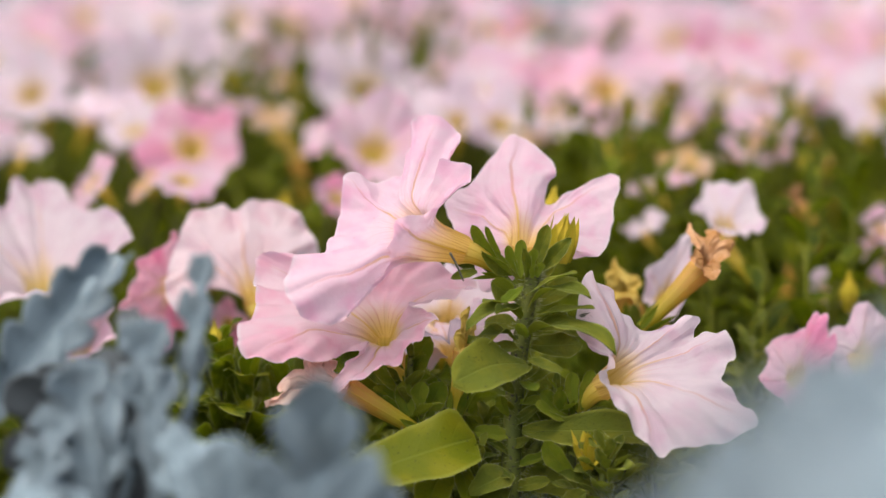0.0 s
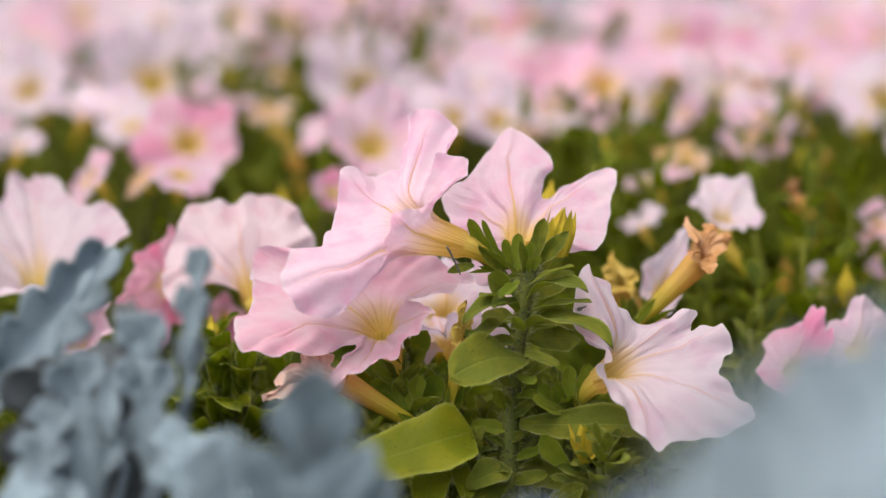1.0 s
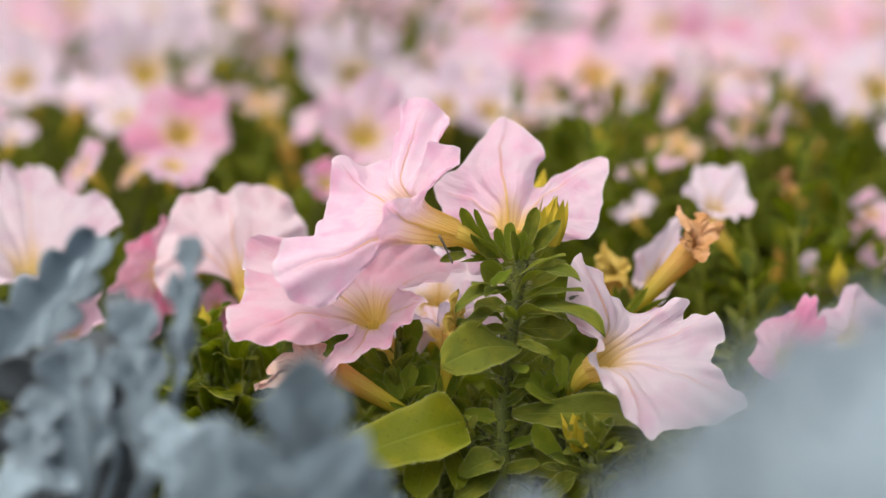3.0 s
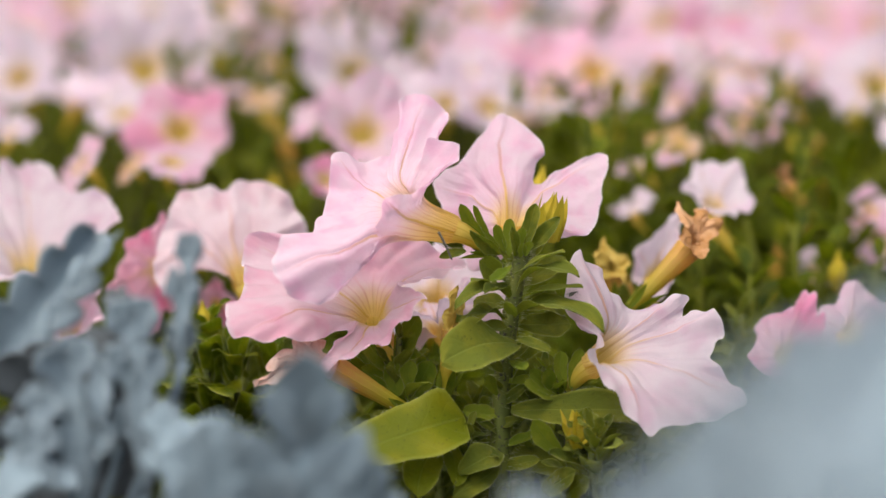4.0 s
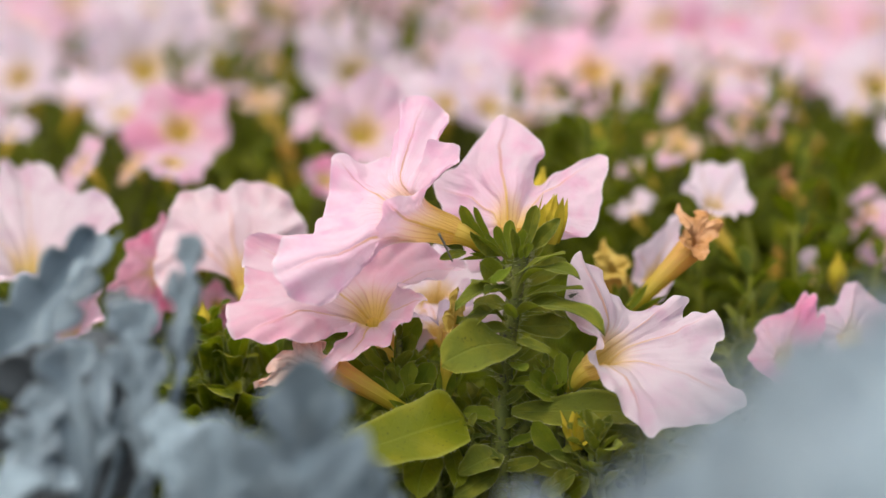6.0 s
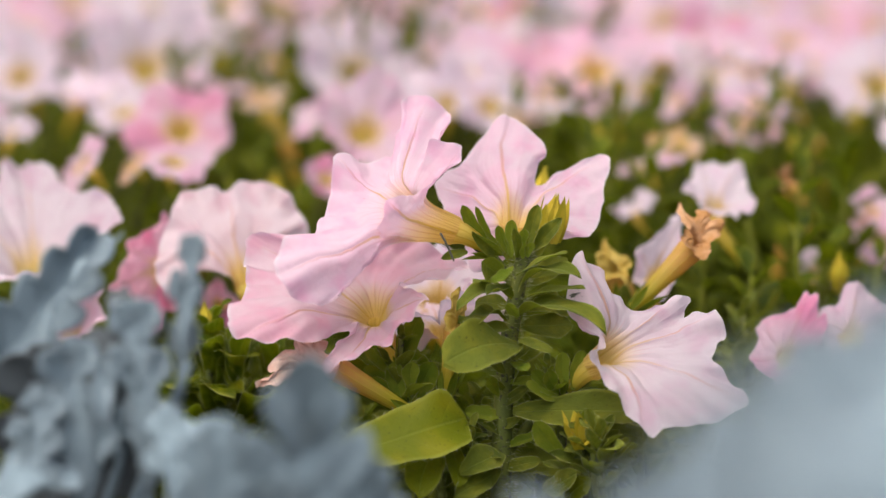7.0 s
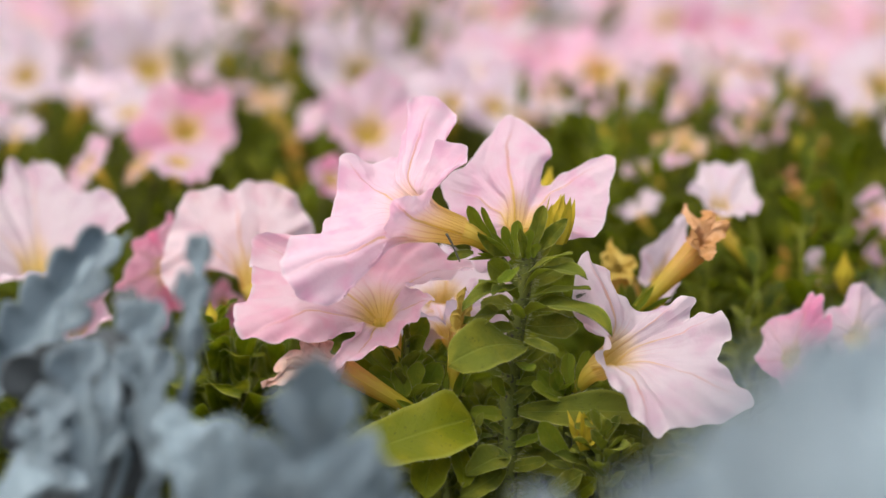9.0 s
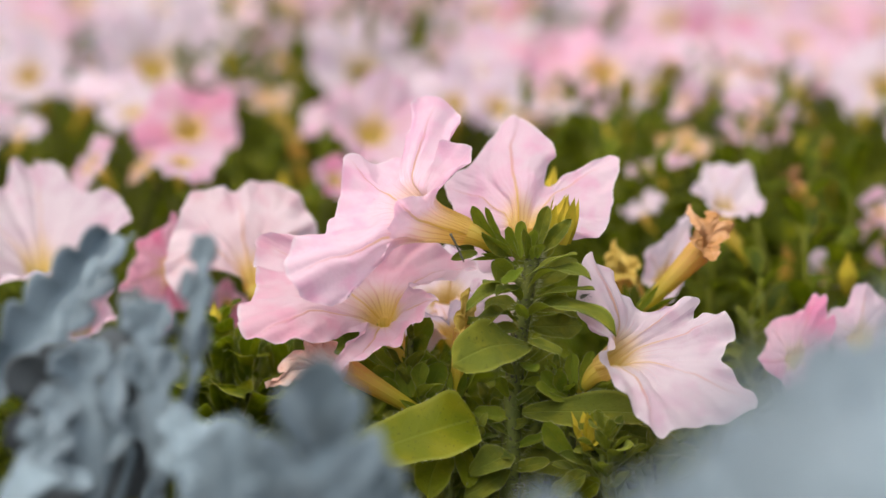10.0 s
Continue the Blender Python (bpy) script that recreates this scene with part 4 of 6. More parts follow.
# small leaves close on the lower stem
for k in range(12):
    h = k / 11
    sg = 1 if k % 2 else -1
    a = Vector((0.0299, 0.9578, 0.2019)).lerp(Vector((0.0319, 0.9672, 0.2530)), h)
    b = a + Vector((sg * (0.012 + 0.006 * math.sin(k * 2.3)), -0.006, 0.006 + 0.004 * math.cos(k * 1.7)))
    leaf(main, a, b, 0.0065 + 0.002 * math.sin(k * 1.3), (-0.2 * sg, -0.8, 0.6), ("young", "slim", "fold")[k % 3])
rosette(main, (0.0716, 0.9333, 0.1969), (0.0691, 0.9331, 0.2308), 18, 0.025, 66, 0.7, ("cup", "wavy", "fold"))
rosette(main, (0.0508, 0.9613, 0.2342), (0.0493, 0.9597, 0.2512), 10, 0.016, 67, 0.8, ("young", "slim"))
# the curled yellow bud low on the side shoot
curl = part("bud", calyx_mesh(0.016, 0.0058, 0.0030, 6, 0.0020), BUD, main, "curled yellow bud")
place(curl, aim((0.0626, 0.9417, 0.2233), (-0.2, -0.1, 1)))
curl = part("bud", calyx_mesh(0.011, 0.0050, 0.0060, 7, 0.0016), BUD, main, "curled yellow bud")
place(curl, aim((0.0618, 0.9376, 0.2232), (-0.1, -0.5, 0.9)))


# ---- spent blooms ----
def spent_flower(plant, base, neck, tip, width, seed, mat=None, tips=None):
    """A faded trumpet: the tube still yellow, the limb shrivelled to a brown twist."""
    rng = random.Random(seed)
    b, n, t = Vector(base), Vector(neck), Vector(tip)
    line = [p - b for p in spline([b, b.lerp(n, 0.5), n], 6)]
    bm = bmesh.new()
    pipe(bm, line, 0.003, width * 0.5, 16, radius=lambda s: 0.0028 + (width * 0.5 - 0.0028) * s ** 1.2, cap=False)
    tube = part("spent_flower", bm, OLD_TUBE, plant, "faded flower with a yellow tube and shrivelled brown rim")
    place(tube, Matrix.Translation(b))
    # the limb, ragged and crumpled together round the mouth
    way = t - n
    side_a = way.orthogonal().normalized()
    ends = tips or [n + way * rng.uniform(0.7, 1.2) + Matrix.Rotation(1.2566 * k, 3, way) @ side_a * width * rng.uniform(0.2, 0.8) for k in range(5)]
    m = aim(n, way)
    inv = m.inverted()
    runs = [([inv @ Vector(p) for p in a], [inv @ Vector(p) for p in b], f, None, None) for a, b, f, _, _ in fan(n, way, ends, 0.84, 0.18, 0.3)]
    rim = part("shrivelled_rim", draped_corolla(runs, width * 0.5, seed, 0.0016, 1.0, 2.6), mat or WILT, tube)
    place(rim, m)
    cal = part("calyx", calyx_mesh(0.015, 0.004, 0.005, seed), SEPAL, tube)
    place(cal, aim(b, n - b))
    return tube


# ---- shared pieces for the rest of the bed ----
rng = random.Random(5)
BLOOMS = []
for v in range(9):
    cup = rng.uniform(8, 30)
    lobes = [(rng.uniform(0.036, 0.046), cup + rng.uniform(-18, 18), rng.uniform(-40, 10)) for _ in range(5)]
    BLOOMS.append((
        shared("flower", corolla_mesh(lobes, 0.0072, 0.22, 15, 40 + v, 50, 11), PETAL),
        shared("tube", tube_mesh((rng.uniform(-.012, .012), rng.uniform(-.012, .012), -0.032), 0.0072), TUBE),
        shared("calyx", calyx_mesh(0.016, 0.0042, 0.004, v), SEPAL),
    ))


def bloom(plant, p, axis, size=1.0, tint=PINK, roll=None, variant=None):
    """A bloom from the shared shapes."""
    v = rng.randrange(9) if variant is None else variant
    me, tu, ca = BLOOMS[v]
    ob = part("flower", me, None, plant)
    ob.color = (*tint, 1)
    place(ob, aim(p, axis, rng.uniform(0, 360) if roll is None else roll) @ Matrix.Scale(size, 4))
    part("tube", tu, None, ob)
    c = part("calyx", ca, None, ob)
    c.matrix_basis = Matrix.Translation((0, 0, -0.032))
    m = aim(p, axis)
    foot = m @ Vector((0, 0, -0.036 * size))
    base = plant.matrix_basis.translation
    down = Vector((foot.x + (base.x - foot.x) * 0.35, foot.y + (base.y - foot.y) * 0.35, max(0.06, foot.z - 0.10)))
    stem("flower_stalk", plant, [down, foot.lerp(down, 0.45) + Vector((0, 0, 0.006)), foot], 0.0018, 0.0018, sides=5)
    return ob


def shoot_mesh(seed, height, n, size):
    """One leafy shoot that rises along z; the leaves get smaller and more upright towards the tip."""
    r = random.Random(seed)
    bm = bmesh.new()
    bow = Vector((r.uniform(-.02, .02), r.uniform(-.02, .02), 0))
    line = spline([Vector((0, 0, 0)), Vector((0, 0, height * 0.55)) + bow, Vector((0, 0, height))], 5)
    pipe(bm, line, 0.0024, 0.0013, 5)
    for k in range(n):
        f = k / (n - 1)
        i = (0.28 + 0.72 * f) * (len(line) - 1)
        j = min(int(i), len(line) - 2)
        p = line[j].lerp(line[j + 1], i - j)
        d = (line[j + 1] - line[j]).normalized()
        w = d.orthogonal().normalized()
        w.rotate(Matrix.Rotation(k * 2.4 + r.uniform(-.5, .5), 3, d))
        y = (w + d * (0.25 + 0.85 * f ** 2) * r.uniform(0.6, 1.3)).normalized()
        ln = size * (1.1 - 0.6 * f) * r.uniform(0.75, 1.25)
        z = d - w * 0.3
        z = (z - z.dot(y) * y).normalized()
        x = y.cross(z)
        rows, uvs = [], []
        wide, bend = ln * r.uniform(0.23, 0.32), r.uniform(0.05, 0.4)
        for s in (0, 0.2, 0.45, 0.72, 0.92, 1.0):
            ww = wide * max(0.04, 1.9 * s ** 0.85 * (1 - s) ** 0.58)
            c = p + y * ln * s + z * ln * bend * (s - 1.4 * s * s)
            rows.append([c - x * ww + z * ww * 0.3, c, c + x * ww + z * ww * 0.3])
            uvs.append([(-1, s), (0, s), (1, s)])
        sheet(bm, rows, uvs)
    return bm


SHOOTS = [shared("shoot", shoot_mesh(70 + v, 0.21, 20, 0.036), LEAF) for v in range(8)]
bushes = []


def shoots(ob, count, spread, height, meshes):
    """Shoots of one plant, leaning outwards from its foot."""
    for _ in range(count):
        a, q = rng.uniform(0, 6.28), spread * math.sqrt(rng.random())
        lean = math.atan2(q * 0.75, height)
        h = height * rng.uniform(0.82, 1.08) / 0.21
        f = part("shoot", meshes[rng.randrange(len(meshes))], None, ob)
        f.matrix_basis = Matrix.Translation((q * 0.25 * math.cos(a), q * 0.25 * math.sin(a), 0)) @ Matrix.Rotation(a, 4, "Z") @ Matrix.Rotation(lean, 4, "Y") @ Matrix.Rotation(rng.uniform(0, 6.28), 4, "Z") @ Matrix.Diagonal((min(h, 1.1), min(h, 1.1), h, 1))


def bush(x, y, scale=1.0, label="leafy green petunia plant with pale pink blooms", name="petunia_plant"):
    ob = thing(name, (x, y, 0.02), label, "flower", "petunias in the bed")
    shoots(ob, 11, 0.10, 0.205 * scale, SHOOTS)
    bushes.append(ob)
    return ob


row = 0
y = 1.10
while y < 2.62:
    half = 0.26 * y + 0.16
    n = int(2 * half / 0.135)
    for i in range(n + 1):
        x = -half + 2 * half * i / n + (0.05 if row % 2 else 0) + rng.uniform(-0.03, 0.03)
        bush(x, y + rng.uniform(-0.03, 0.03), rng.uniform(0.88, 1.05))
    y += 0.125
    row += 1


def nearest(p):
    return min(bushes, key=lambda o: (o.matrix_basis.translation.x - p[0]) ** 2 + (o.matrix_basis.translation.y - p[1] - 0.02) ** 2)


def spot(p, axis, size=1.0, tint=PINK, roll=None, variant=None):
    return bloom(nearest(p), p, axis, size, tint, roll, variant)


# blooms close behind the middle plant
spot((0.0018, 1.0496, 0.2557), (0.15, -0.45, 0.85), 0.85, PALE, 0, 1)
spot((0.0039, 1.0222, 0.2519), (-0.3, 0.2, 0.9), 0.6, PALE, 0, 4)
spot((-0.0637, 1.3000, 0.2741), (0.3, -0.6, 0.7), 0.4, DEEP, 0, 7)
spot((0.1244, 1.3000, 0.2801), (-0.3, -0.1, 0.95), 0.48, PINK, 0, 3)
spot((0.1135, 1.2570, 0.2616), (-0.3, 0, 0.9), 0.38, PALE, 0, 4)
spot((0.2032, 1.2000, 0.2396), (0.3, -0.6, 0.7), 0.35, PALE, 0, 4)
spot((0.2472, 1.2775, 0.2590), (0.3, -0.6, 0.7), 0.4, PINK, 0, 7)
spot((0.2519, 1.2730, 0.2402), (0.3, -0.6, 0.7), 0.5, PINK, 0, 8)

# large blooms beside the middle plant
draped_flower(nearest((-0.2075, 1.1500, 0.2784)), (-0.2036, 1.1350, 0.2505), (0.1, 0.25, 0.95), fan((-0.2036, 1.1350, 0.2505), (0.1, 0.25, 0.95), [(-0.2187, 1.2100, 0.3015), (-0.1600, 1.1400, 0.2878), (-0.1738, 1.0900, 0.2702), (-0.2251, 1.0900, 0.2619), (-0.2517, 1.1700, 0.2897)], 0.93, 0.04, 0.3), (-0.2069, 1.1500, 0.2188), LIGHT, 0.007, 41)
draped_flower(nearest((-0.1721, 1.1000, 0.2424)), (-0.1838, 1.1200, 0.2225), (0.1, 0.35, 0.9), fan((-0.1838, 1.1200, 0.2225), (0.1, 0.35, 0.9), [(-0.1653, 1.1100, 0.2550), (-0.1594, 1.0800, 0.2442), (-0.1773, 1.0700, 0.2348), (-0.1968, 1.0800, 0.2358), (-0.1977, 1.1200, 0.2465)], 0.85, 0.05), (-0.1806, 1.1100, 0.2051), PINK, 0.006, 42)
draped_flower(nearest((-0.1358, 1.1500, 0.2485)), (-0.1361, 1.1350, 0.2606), (-0.75, -0.55, -0.1), fan((-0.1361, 1.1350, 0.2606), (-0.75, -0.55, -0.1), [(-0.1365, 1.1400, 0.2871), (-0.1529, 1.1150, 0.2778), (-0.1614, 1.1100, 0.2538), (-0.1431, 1.1150, 0.2294), (-0.1291, 1.1400, 0.2388)], 0.85, 0.1), (-0.1171, 1.1400, 0.2565), (0.82, 0.20, 0.37), 0.006, 43)
draped_flower(nearest((-0.1113, 1.1500, 0.2395)), (-0.1114, 1.1500, 0.2350), (0, -0.6, 0.7), fan((-0.1114, 1.1500, 0.2350), (0, -0.6, 0.7), [(-0.1228, 1.1500, 0.2455), (-0.1120, 1.1600, 0.2486), (-0.0959, 1.1400, 0.2387), (-0.1024, 1.1300, 0.2307), (-0.1182, 1.1300, 0.2307)], 0.9, 0.05), (-0.1104, 1.1500, 0.2124), DEEP, 0.005, 44)
draped_flower(nearest((0.1992, 1.0500, 0.2418)), (0.1978, 1.0500, 0.2418), (0.15, 0.45, 0.85), fan((0.1978, 1.0500, 0.2418), (0.15, 0.45, 0.85), [(0.2020, 1.0700, 0.2648), (0.2222, 1.0600, 0.2503), (0.2138, 1.0400, 0.2278), (0.1871, 1.0400, 0.2306), (0.1824, 1.0550, 0.2489)], 0.97, 0.08, 0.35), (0.1957, 1.0400, 0.2113), PINK, 0.007, 45)
draped_flower(nearest((0.1666, 1.0300, 0.2468)), (0.1642, 1.0300, 0.2360), (-0.3, -0.2, 0.9), fan((0.1642, 1.0300, 0.2360), (-0.3, -0.2, 0.9), [(0.1777, 1.0500, 0.2632), (0.1821, 1.0300, 0.2521), (0.1641, 1.0100, 0.2251), (0.1471, 1.0300, 0.2360), (0.1562, 1.0500, 0.2496)], 0.95, 0.05, 0.3), (0.1676, 1.0300, 0.2087), DEEP, 0.007, 46)

# the drift of blooms behind
spot((-0.3027, 1.6681, 0.2850), (-0.15, -0.62, 0.75), 0.91, PALE)
spot((-0.2462, 1.5459, 0.2850), (0.06, -0.25, 0.93), 0.68, PALE)
spot((-0.2195, 1.6991, 0.2850), (0.17, -0.62, 0.75), 1.30, PALE)
spot((-0.2230, 1.5454, 0.2850), (-0.06, -0.25, 0.93), 0.68, PALE)
spot((-0.1583, 1.4081, 0.2850), (0.05, -0.62, 0.75), 0.81, (0.80, 0.29, 0.47))
spot((-0.1546, 1.6171, 0.2850), (0.16, 0.22, 0.95), 0.65, PINK)
spot((-0.1974, 1.2866, 0.2850), (-0.72, -0.30, 0.60), 0.52, PINK)
spot((-0.0443, 1.3895, 0.2850), (0.09, -0.62, 0.75), 0.96, (0.88, 0.54, 0.68))
spot((-0.0598, 1.6686, 0.2850), (0.25, -0.62, 0.75), 1.16, PALE)
spot((-0.0692, 1.4748, 0.2850), (-0.68, -0.30, 0.60), 0.54, PINK)
spot((-0.0301, 1.5409, 0.2850), (0.18, -0.25, 0.93), 0.62, PALE)
spot((-0.1275, 1.8041, 0.2850), (-0.80, -0.30, 0.60), 0.66, PINK)
spot((-0.1525, 2.1964, 0.2850), (0.01, -0.62, 0.75), 0.96, PINK)
spot((-0.2070, 2.2264, 0.2850), (0.17, -0.62, 0.75), 1.06, PALE)
spot((-0.2564, 2.0681, 0.2850), (-0.11, -0.62, 0.75), 1.28, PALE)
spot((-0.3583, 2.2604, 0.2850), (0.05, -0.62, 0.75), 0.99, PINK)
spot((-0.3579, 1.9765, 0.2850), (0.26, -0.25, 0.93), 0.94, PINK)
spot((-0.3070, 2.1737, 0.2850), (-0.02, -0.25, 0.93), 0.87, PALE)
spot((-0.0163, 2.1645, 0.2850), (0.09, -0.62, 0.75), 1.03, PINK)
spot((-0.0019, 1.8008, 0.2850), (-0.40, -0.30, 0.60), 0.53, PINK)
spot((0.0323, 2.1904, 0.2850), (-0.08, 0.22, 0.95), 0.88, PALE)
spot((-0.0133, 1.5985, 0.2850), (0.08, 0.22, 0.95), 0.64, PALE)
spot((0.0351, 1.7446, 0.2850), (-0.15, -0.62, 0.75), 0.83, PINK)
spot((0.0590, 1.8183, 0.2850), (0.01, -0.62, 0.75), 0.99, PALE)
spot((0.0813, 1.7085, 0.2850), (0.17, -0.62, 0.75), 0.75, (0.82, 0.34, 0.50))
spot((0.1037, 1.9408, 0.2850), (-0.76, -0.30, 0.60), 0.53, PINK)
spot((0.0083, 1.5262, 0.2850), (0.05, -0.62, 0.75), 0.72, PALE)
spot((0.0347, 1.5120, 0.2850), (0.21, -0.62, 0.75), 0.72, PALE)
spot((0.0725, 1.4717, 0.2850), (-0.02, -0.25, 0.93), 0.48, PALE)
spot((0.1183, 1.6906, 0.2850), (0.09, -0.62, 0.75), 1.05, PINK)
spot((0.1507, 1.7780, 0.2850), (0.25, -0.62, 0.75), 0.78, PINK)
spot((0.1491, 1.6097, 0.2850), (-0.68, -0.30, 0.60), 0.47, PALE)
spot((0.1741, 2.1316, 0.2850), (0.13, -0.62, 0.75), 1.09, PINK)
spot((0.2064, 2.0297, 0.2850), (-0.15, -0.62, 0.75), 1.11, PINK)
spot((0.2154, 1.8415, 0.2850), (0.01, -0.62, 0.75), 0.94, (0.82, 0.33, 0.50))
spot((0.2728, 2.0769, 0.2850), (0.12, 0.22, 0.95), 1.06, PALE)
spot((0.2319, 1.7219, 0.2850), (-0.11, -0.62, 0.75), 1.07, PINK)
spot((0.2837, 1.8396, 0.2850), (0.05, -0.62, 0.75), 1.01, PINK)
spot((0.2531, 1.6072, 0.2850), (-0.44, -0.30, 0.60), 0.64, PALE)
spot((0.3417, 2.0257, 0.2850), (-0.07, -0.62, 0.75), 1.11, PINK)
spot((0.3062, 1.7555, 0.2850), (0.14, -0.25, 0.93), 0.70, PINK)
spot((0.3817, 2.0245, 0.2850), (0.25, -0.62, 0.75), 0.96, PINK)
spot((0.3129, 1.6058, 0.2850), (-0.03, -0.62, 0.75), 0.94, PALE)
spot((0.2154, 1.5078, 0.2850), (0.18, -0.25, 0.93), 0.63, PINK)
spot((0.2131, 1.4263, 0.2850), (-0.80, -0.30, 0.60), 0.36, PINK)
spot((0.1690, 1.5504, 0.2850), (-0.64, -0.30, 0.60), 0.51, PINK)
spot((0.1876, 1.4078, 0.2850), (0.22, -0.25, 0.93), 0.41, PINK)
spot((0.0825, 1.6022, 0.2850), (-0.76, -0.30, 0.60), 0.44, FADE)
spot((0.1490, 1.3586, 0.2850), (0.10, -0.25, 0.93), 0.47, FADE)
spot((0.1918, 1.4267, 0.2850), (-0.44, -0.30, 0.60), 0.29, FADE)
spot((-0.1144, 1.5373, 0.2850), (-0.02, -0.25, 0.93), 0.42, FADE)
spot((-0.1699, 1.2861, 0.2850), (-0.56, -0.30, 0.60), 0.28, FADE)
spot((-0.1031, 1.8910, 0.2850), (0.30, -0.25, 0.93), 0.41, FADE)
spot((0.0596, 1.4720, 0.2850), (0.02, -0.25, 0.93), 0.32, FADE)
spot((-0.2625, 1.3941, 0.2850), (0.18, -0.25, 0.93), 0.46, PALE)
spot((-0.2984, 1.4423, 0.2850), (-0.10, -0.25, 0.93), 0.63, PINK)
spot((-0.3847, 1.8906, 0.2850), (0.01, -0.62, 0.75), 0.90, PALE)
spot((-0.2083, 1.8652, 0.2850), (0.22, -0.25, 0.93), 1.02, PALE)
spot((-0.2023, 1.4778, 0.2850), (-0.06, -0.25, 0.93), 0.59, PALE)
spot((-0.3036, 1.7716, 0.2850), (0.00, 0.22, 0.95), 0.84, PINK)
spot((-0.1505, 1.2857, 0.2850), (0.26, -0.25, 0.93), 0.52, PINK)
spot((-0.0241, 1.4242, 0.2850), (-0.72, -0.30, 0.60), 0.57, PALE)
spot((0.0212, 1.6600, 0.2850), (0.14, -0.25, 0.93), 0.73, PALE)
spot((0.0533, 1.6275, 0.2850), (0.20, 0.22, 0.95), 0.71, PINK)
spot((0.1109, 1.8564, 0.2850), (0.02, -0.25, 0.93), 0.74, PINK)
spot((0.1745, 1.7960, 0.2850), (0.18, -0.25, 0.93), 0.85, PALE)
spot((0.2352, 2.2120, 0.2850), (-0.15, -0.62, 0.75), 0.97, PINK)
spot((0.3170, 2.2093, 0.2850), (0.06, -0.25, 0.93), 0.97, PINK)
spot((0.2484, 1.6873, 0.2850), (0.12, 0.22, 0.95), 0.80, PALE)
spot((0.2831, 1.7206, 0.2850), (-0.11, -0.62, 0.75), 0.69, PINK)
spot((0.2026, 1.6555, 0.2850), (0.10, -0.25, 0.93), 0.66, PALE)
spot((0.0050, 1.9659, 0.2850), (0.26, -0.25, 0.93), 0.72, PALE)
spot((0.3757, 1.7537, 0.2850), (-0.07, -0.62, 0.75), 0.83, PINK)
spot((0.2905, 1.3600, 0.2850), (0.14, -0.25, 0.93), 0.60, PALE)
# farther rows, and those beyond the sides
for k in range(40):
    d = rng.uniform(2.38, 2.58)
    x = rng.uniform(-0.27, 0.27) * d
    spot((x, d, rng.uniform(0.238, 0.284)), (rng.uniform(-.3, .3), rng.uniform(-.8, .3), 0.8), rng.uniform(0.85, 1.1), rng.choice((PINK, PALE, PINK, DEEP)))
for k in range(36):
    d = rng.uniform(1.2, 2.3)
    x = rng.choice((-1, 1)) * rng.uniform(0.215, 0.30) * d
    spot((x, d, rng.uniform(0.235, 0.275)), (rng.uniform(-.3, .3), rng.uniform(-.8, .3), 0.8), rng.uniform(0.8, 1.1), rng.choice((PINK, PALE, PINK)))


def tuft(p, wide=0.7):
    """A plant without open blooms whose shoots rise to the given point."""
    ob = thing("petunia_plant", (p[0], p[1], 0.02), "leafy petunia shoots with yellowish green tips", "flower", "petunias in the bed")
    shoots(ob, 9, 0.09 * wide, p[2] - 0.03, SHOOTS)
    if rng.random() < 0.6:
        top = Vector((p[0] + rng.uniform(-.02, .02), p[1] - 0.02, p[2] - 0.012))
        bud(ob, top - Vector((0, 0, 0.02)), top, 0.009, seed=rng.randrange(9))
    return ob


tuft((-0.0510, 1.7307, 0.3150), 0.7)
tuft((0.0725, 1.8809, 0.3150), 0.6)
tuft((0.1201, 1.8598, 0.3100), 0.4)
tuft((-0.1383, 1.6432, 0.3000), 0.6)
tuft((0.1152, 1.4788, 0.2950), 0.7)
tuft((-0.1093, 1.4885, 0.2924), 0.75)
tuft((-0.0955, 1.3643, 0.2839), 0.7)
tuft((-0.0600, 1.9558, 0.3320), 1.1)
tuft((-0.0375, 1.8004, 0.3209), 0.8)
tuft((-0.1579, 1.7483, 0.3152), 0.8)
tuft((0.0050, 1.8459, 0.2934), 0.5)
tuft((-0.0664, 2.0015, 0.3058), 1.2)
tuft((-0.0678, 1.8976, 0.2971), 1.0)
tuft((-0.0408, 1.8454, 0.2912), 0.9)
tuft((-0.1624, 1.8459, 0.2934), 0.9)
tuft((-0.3144, 1.9965, 0.2815), 0.6)
tuft((0.0818, 2.0495, 0.2910), 0.6)
tuft((0.1294, 1.9975, 0.2864), 0.5)
tuft((0.1233, 1.4697, 0.3006), 0.9)
tuft((0.1631, 1.6124, 0.2994), 0.5)
tuft((0.0972, 1.4081, 0.2983), 0.8)
tuft((0.2310, 1.4081, 0.2983), 0.8)
tuft((0.2752, 1.5412, 0.3006), 0.6)
tuft((0.2518, 1.3667, 0.2956), 0.9)
tuft((0.1954, 1.2010, 0.2837), 0.8)
tuft((0.2153, 1.1587, 0.2765), 0.8)
tuft((-0.1726, 1.2613, 0.2793), 0.6)
tuft((-0.2436, 1.4654, 0.2790), 0.5)
tuft((0.1841, 1.3428, 0.2788), 0.6)
tuft((0.1115, 1.2836, 0.2885), 0.7)

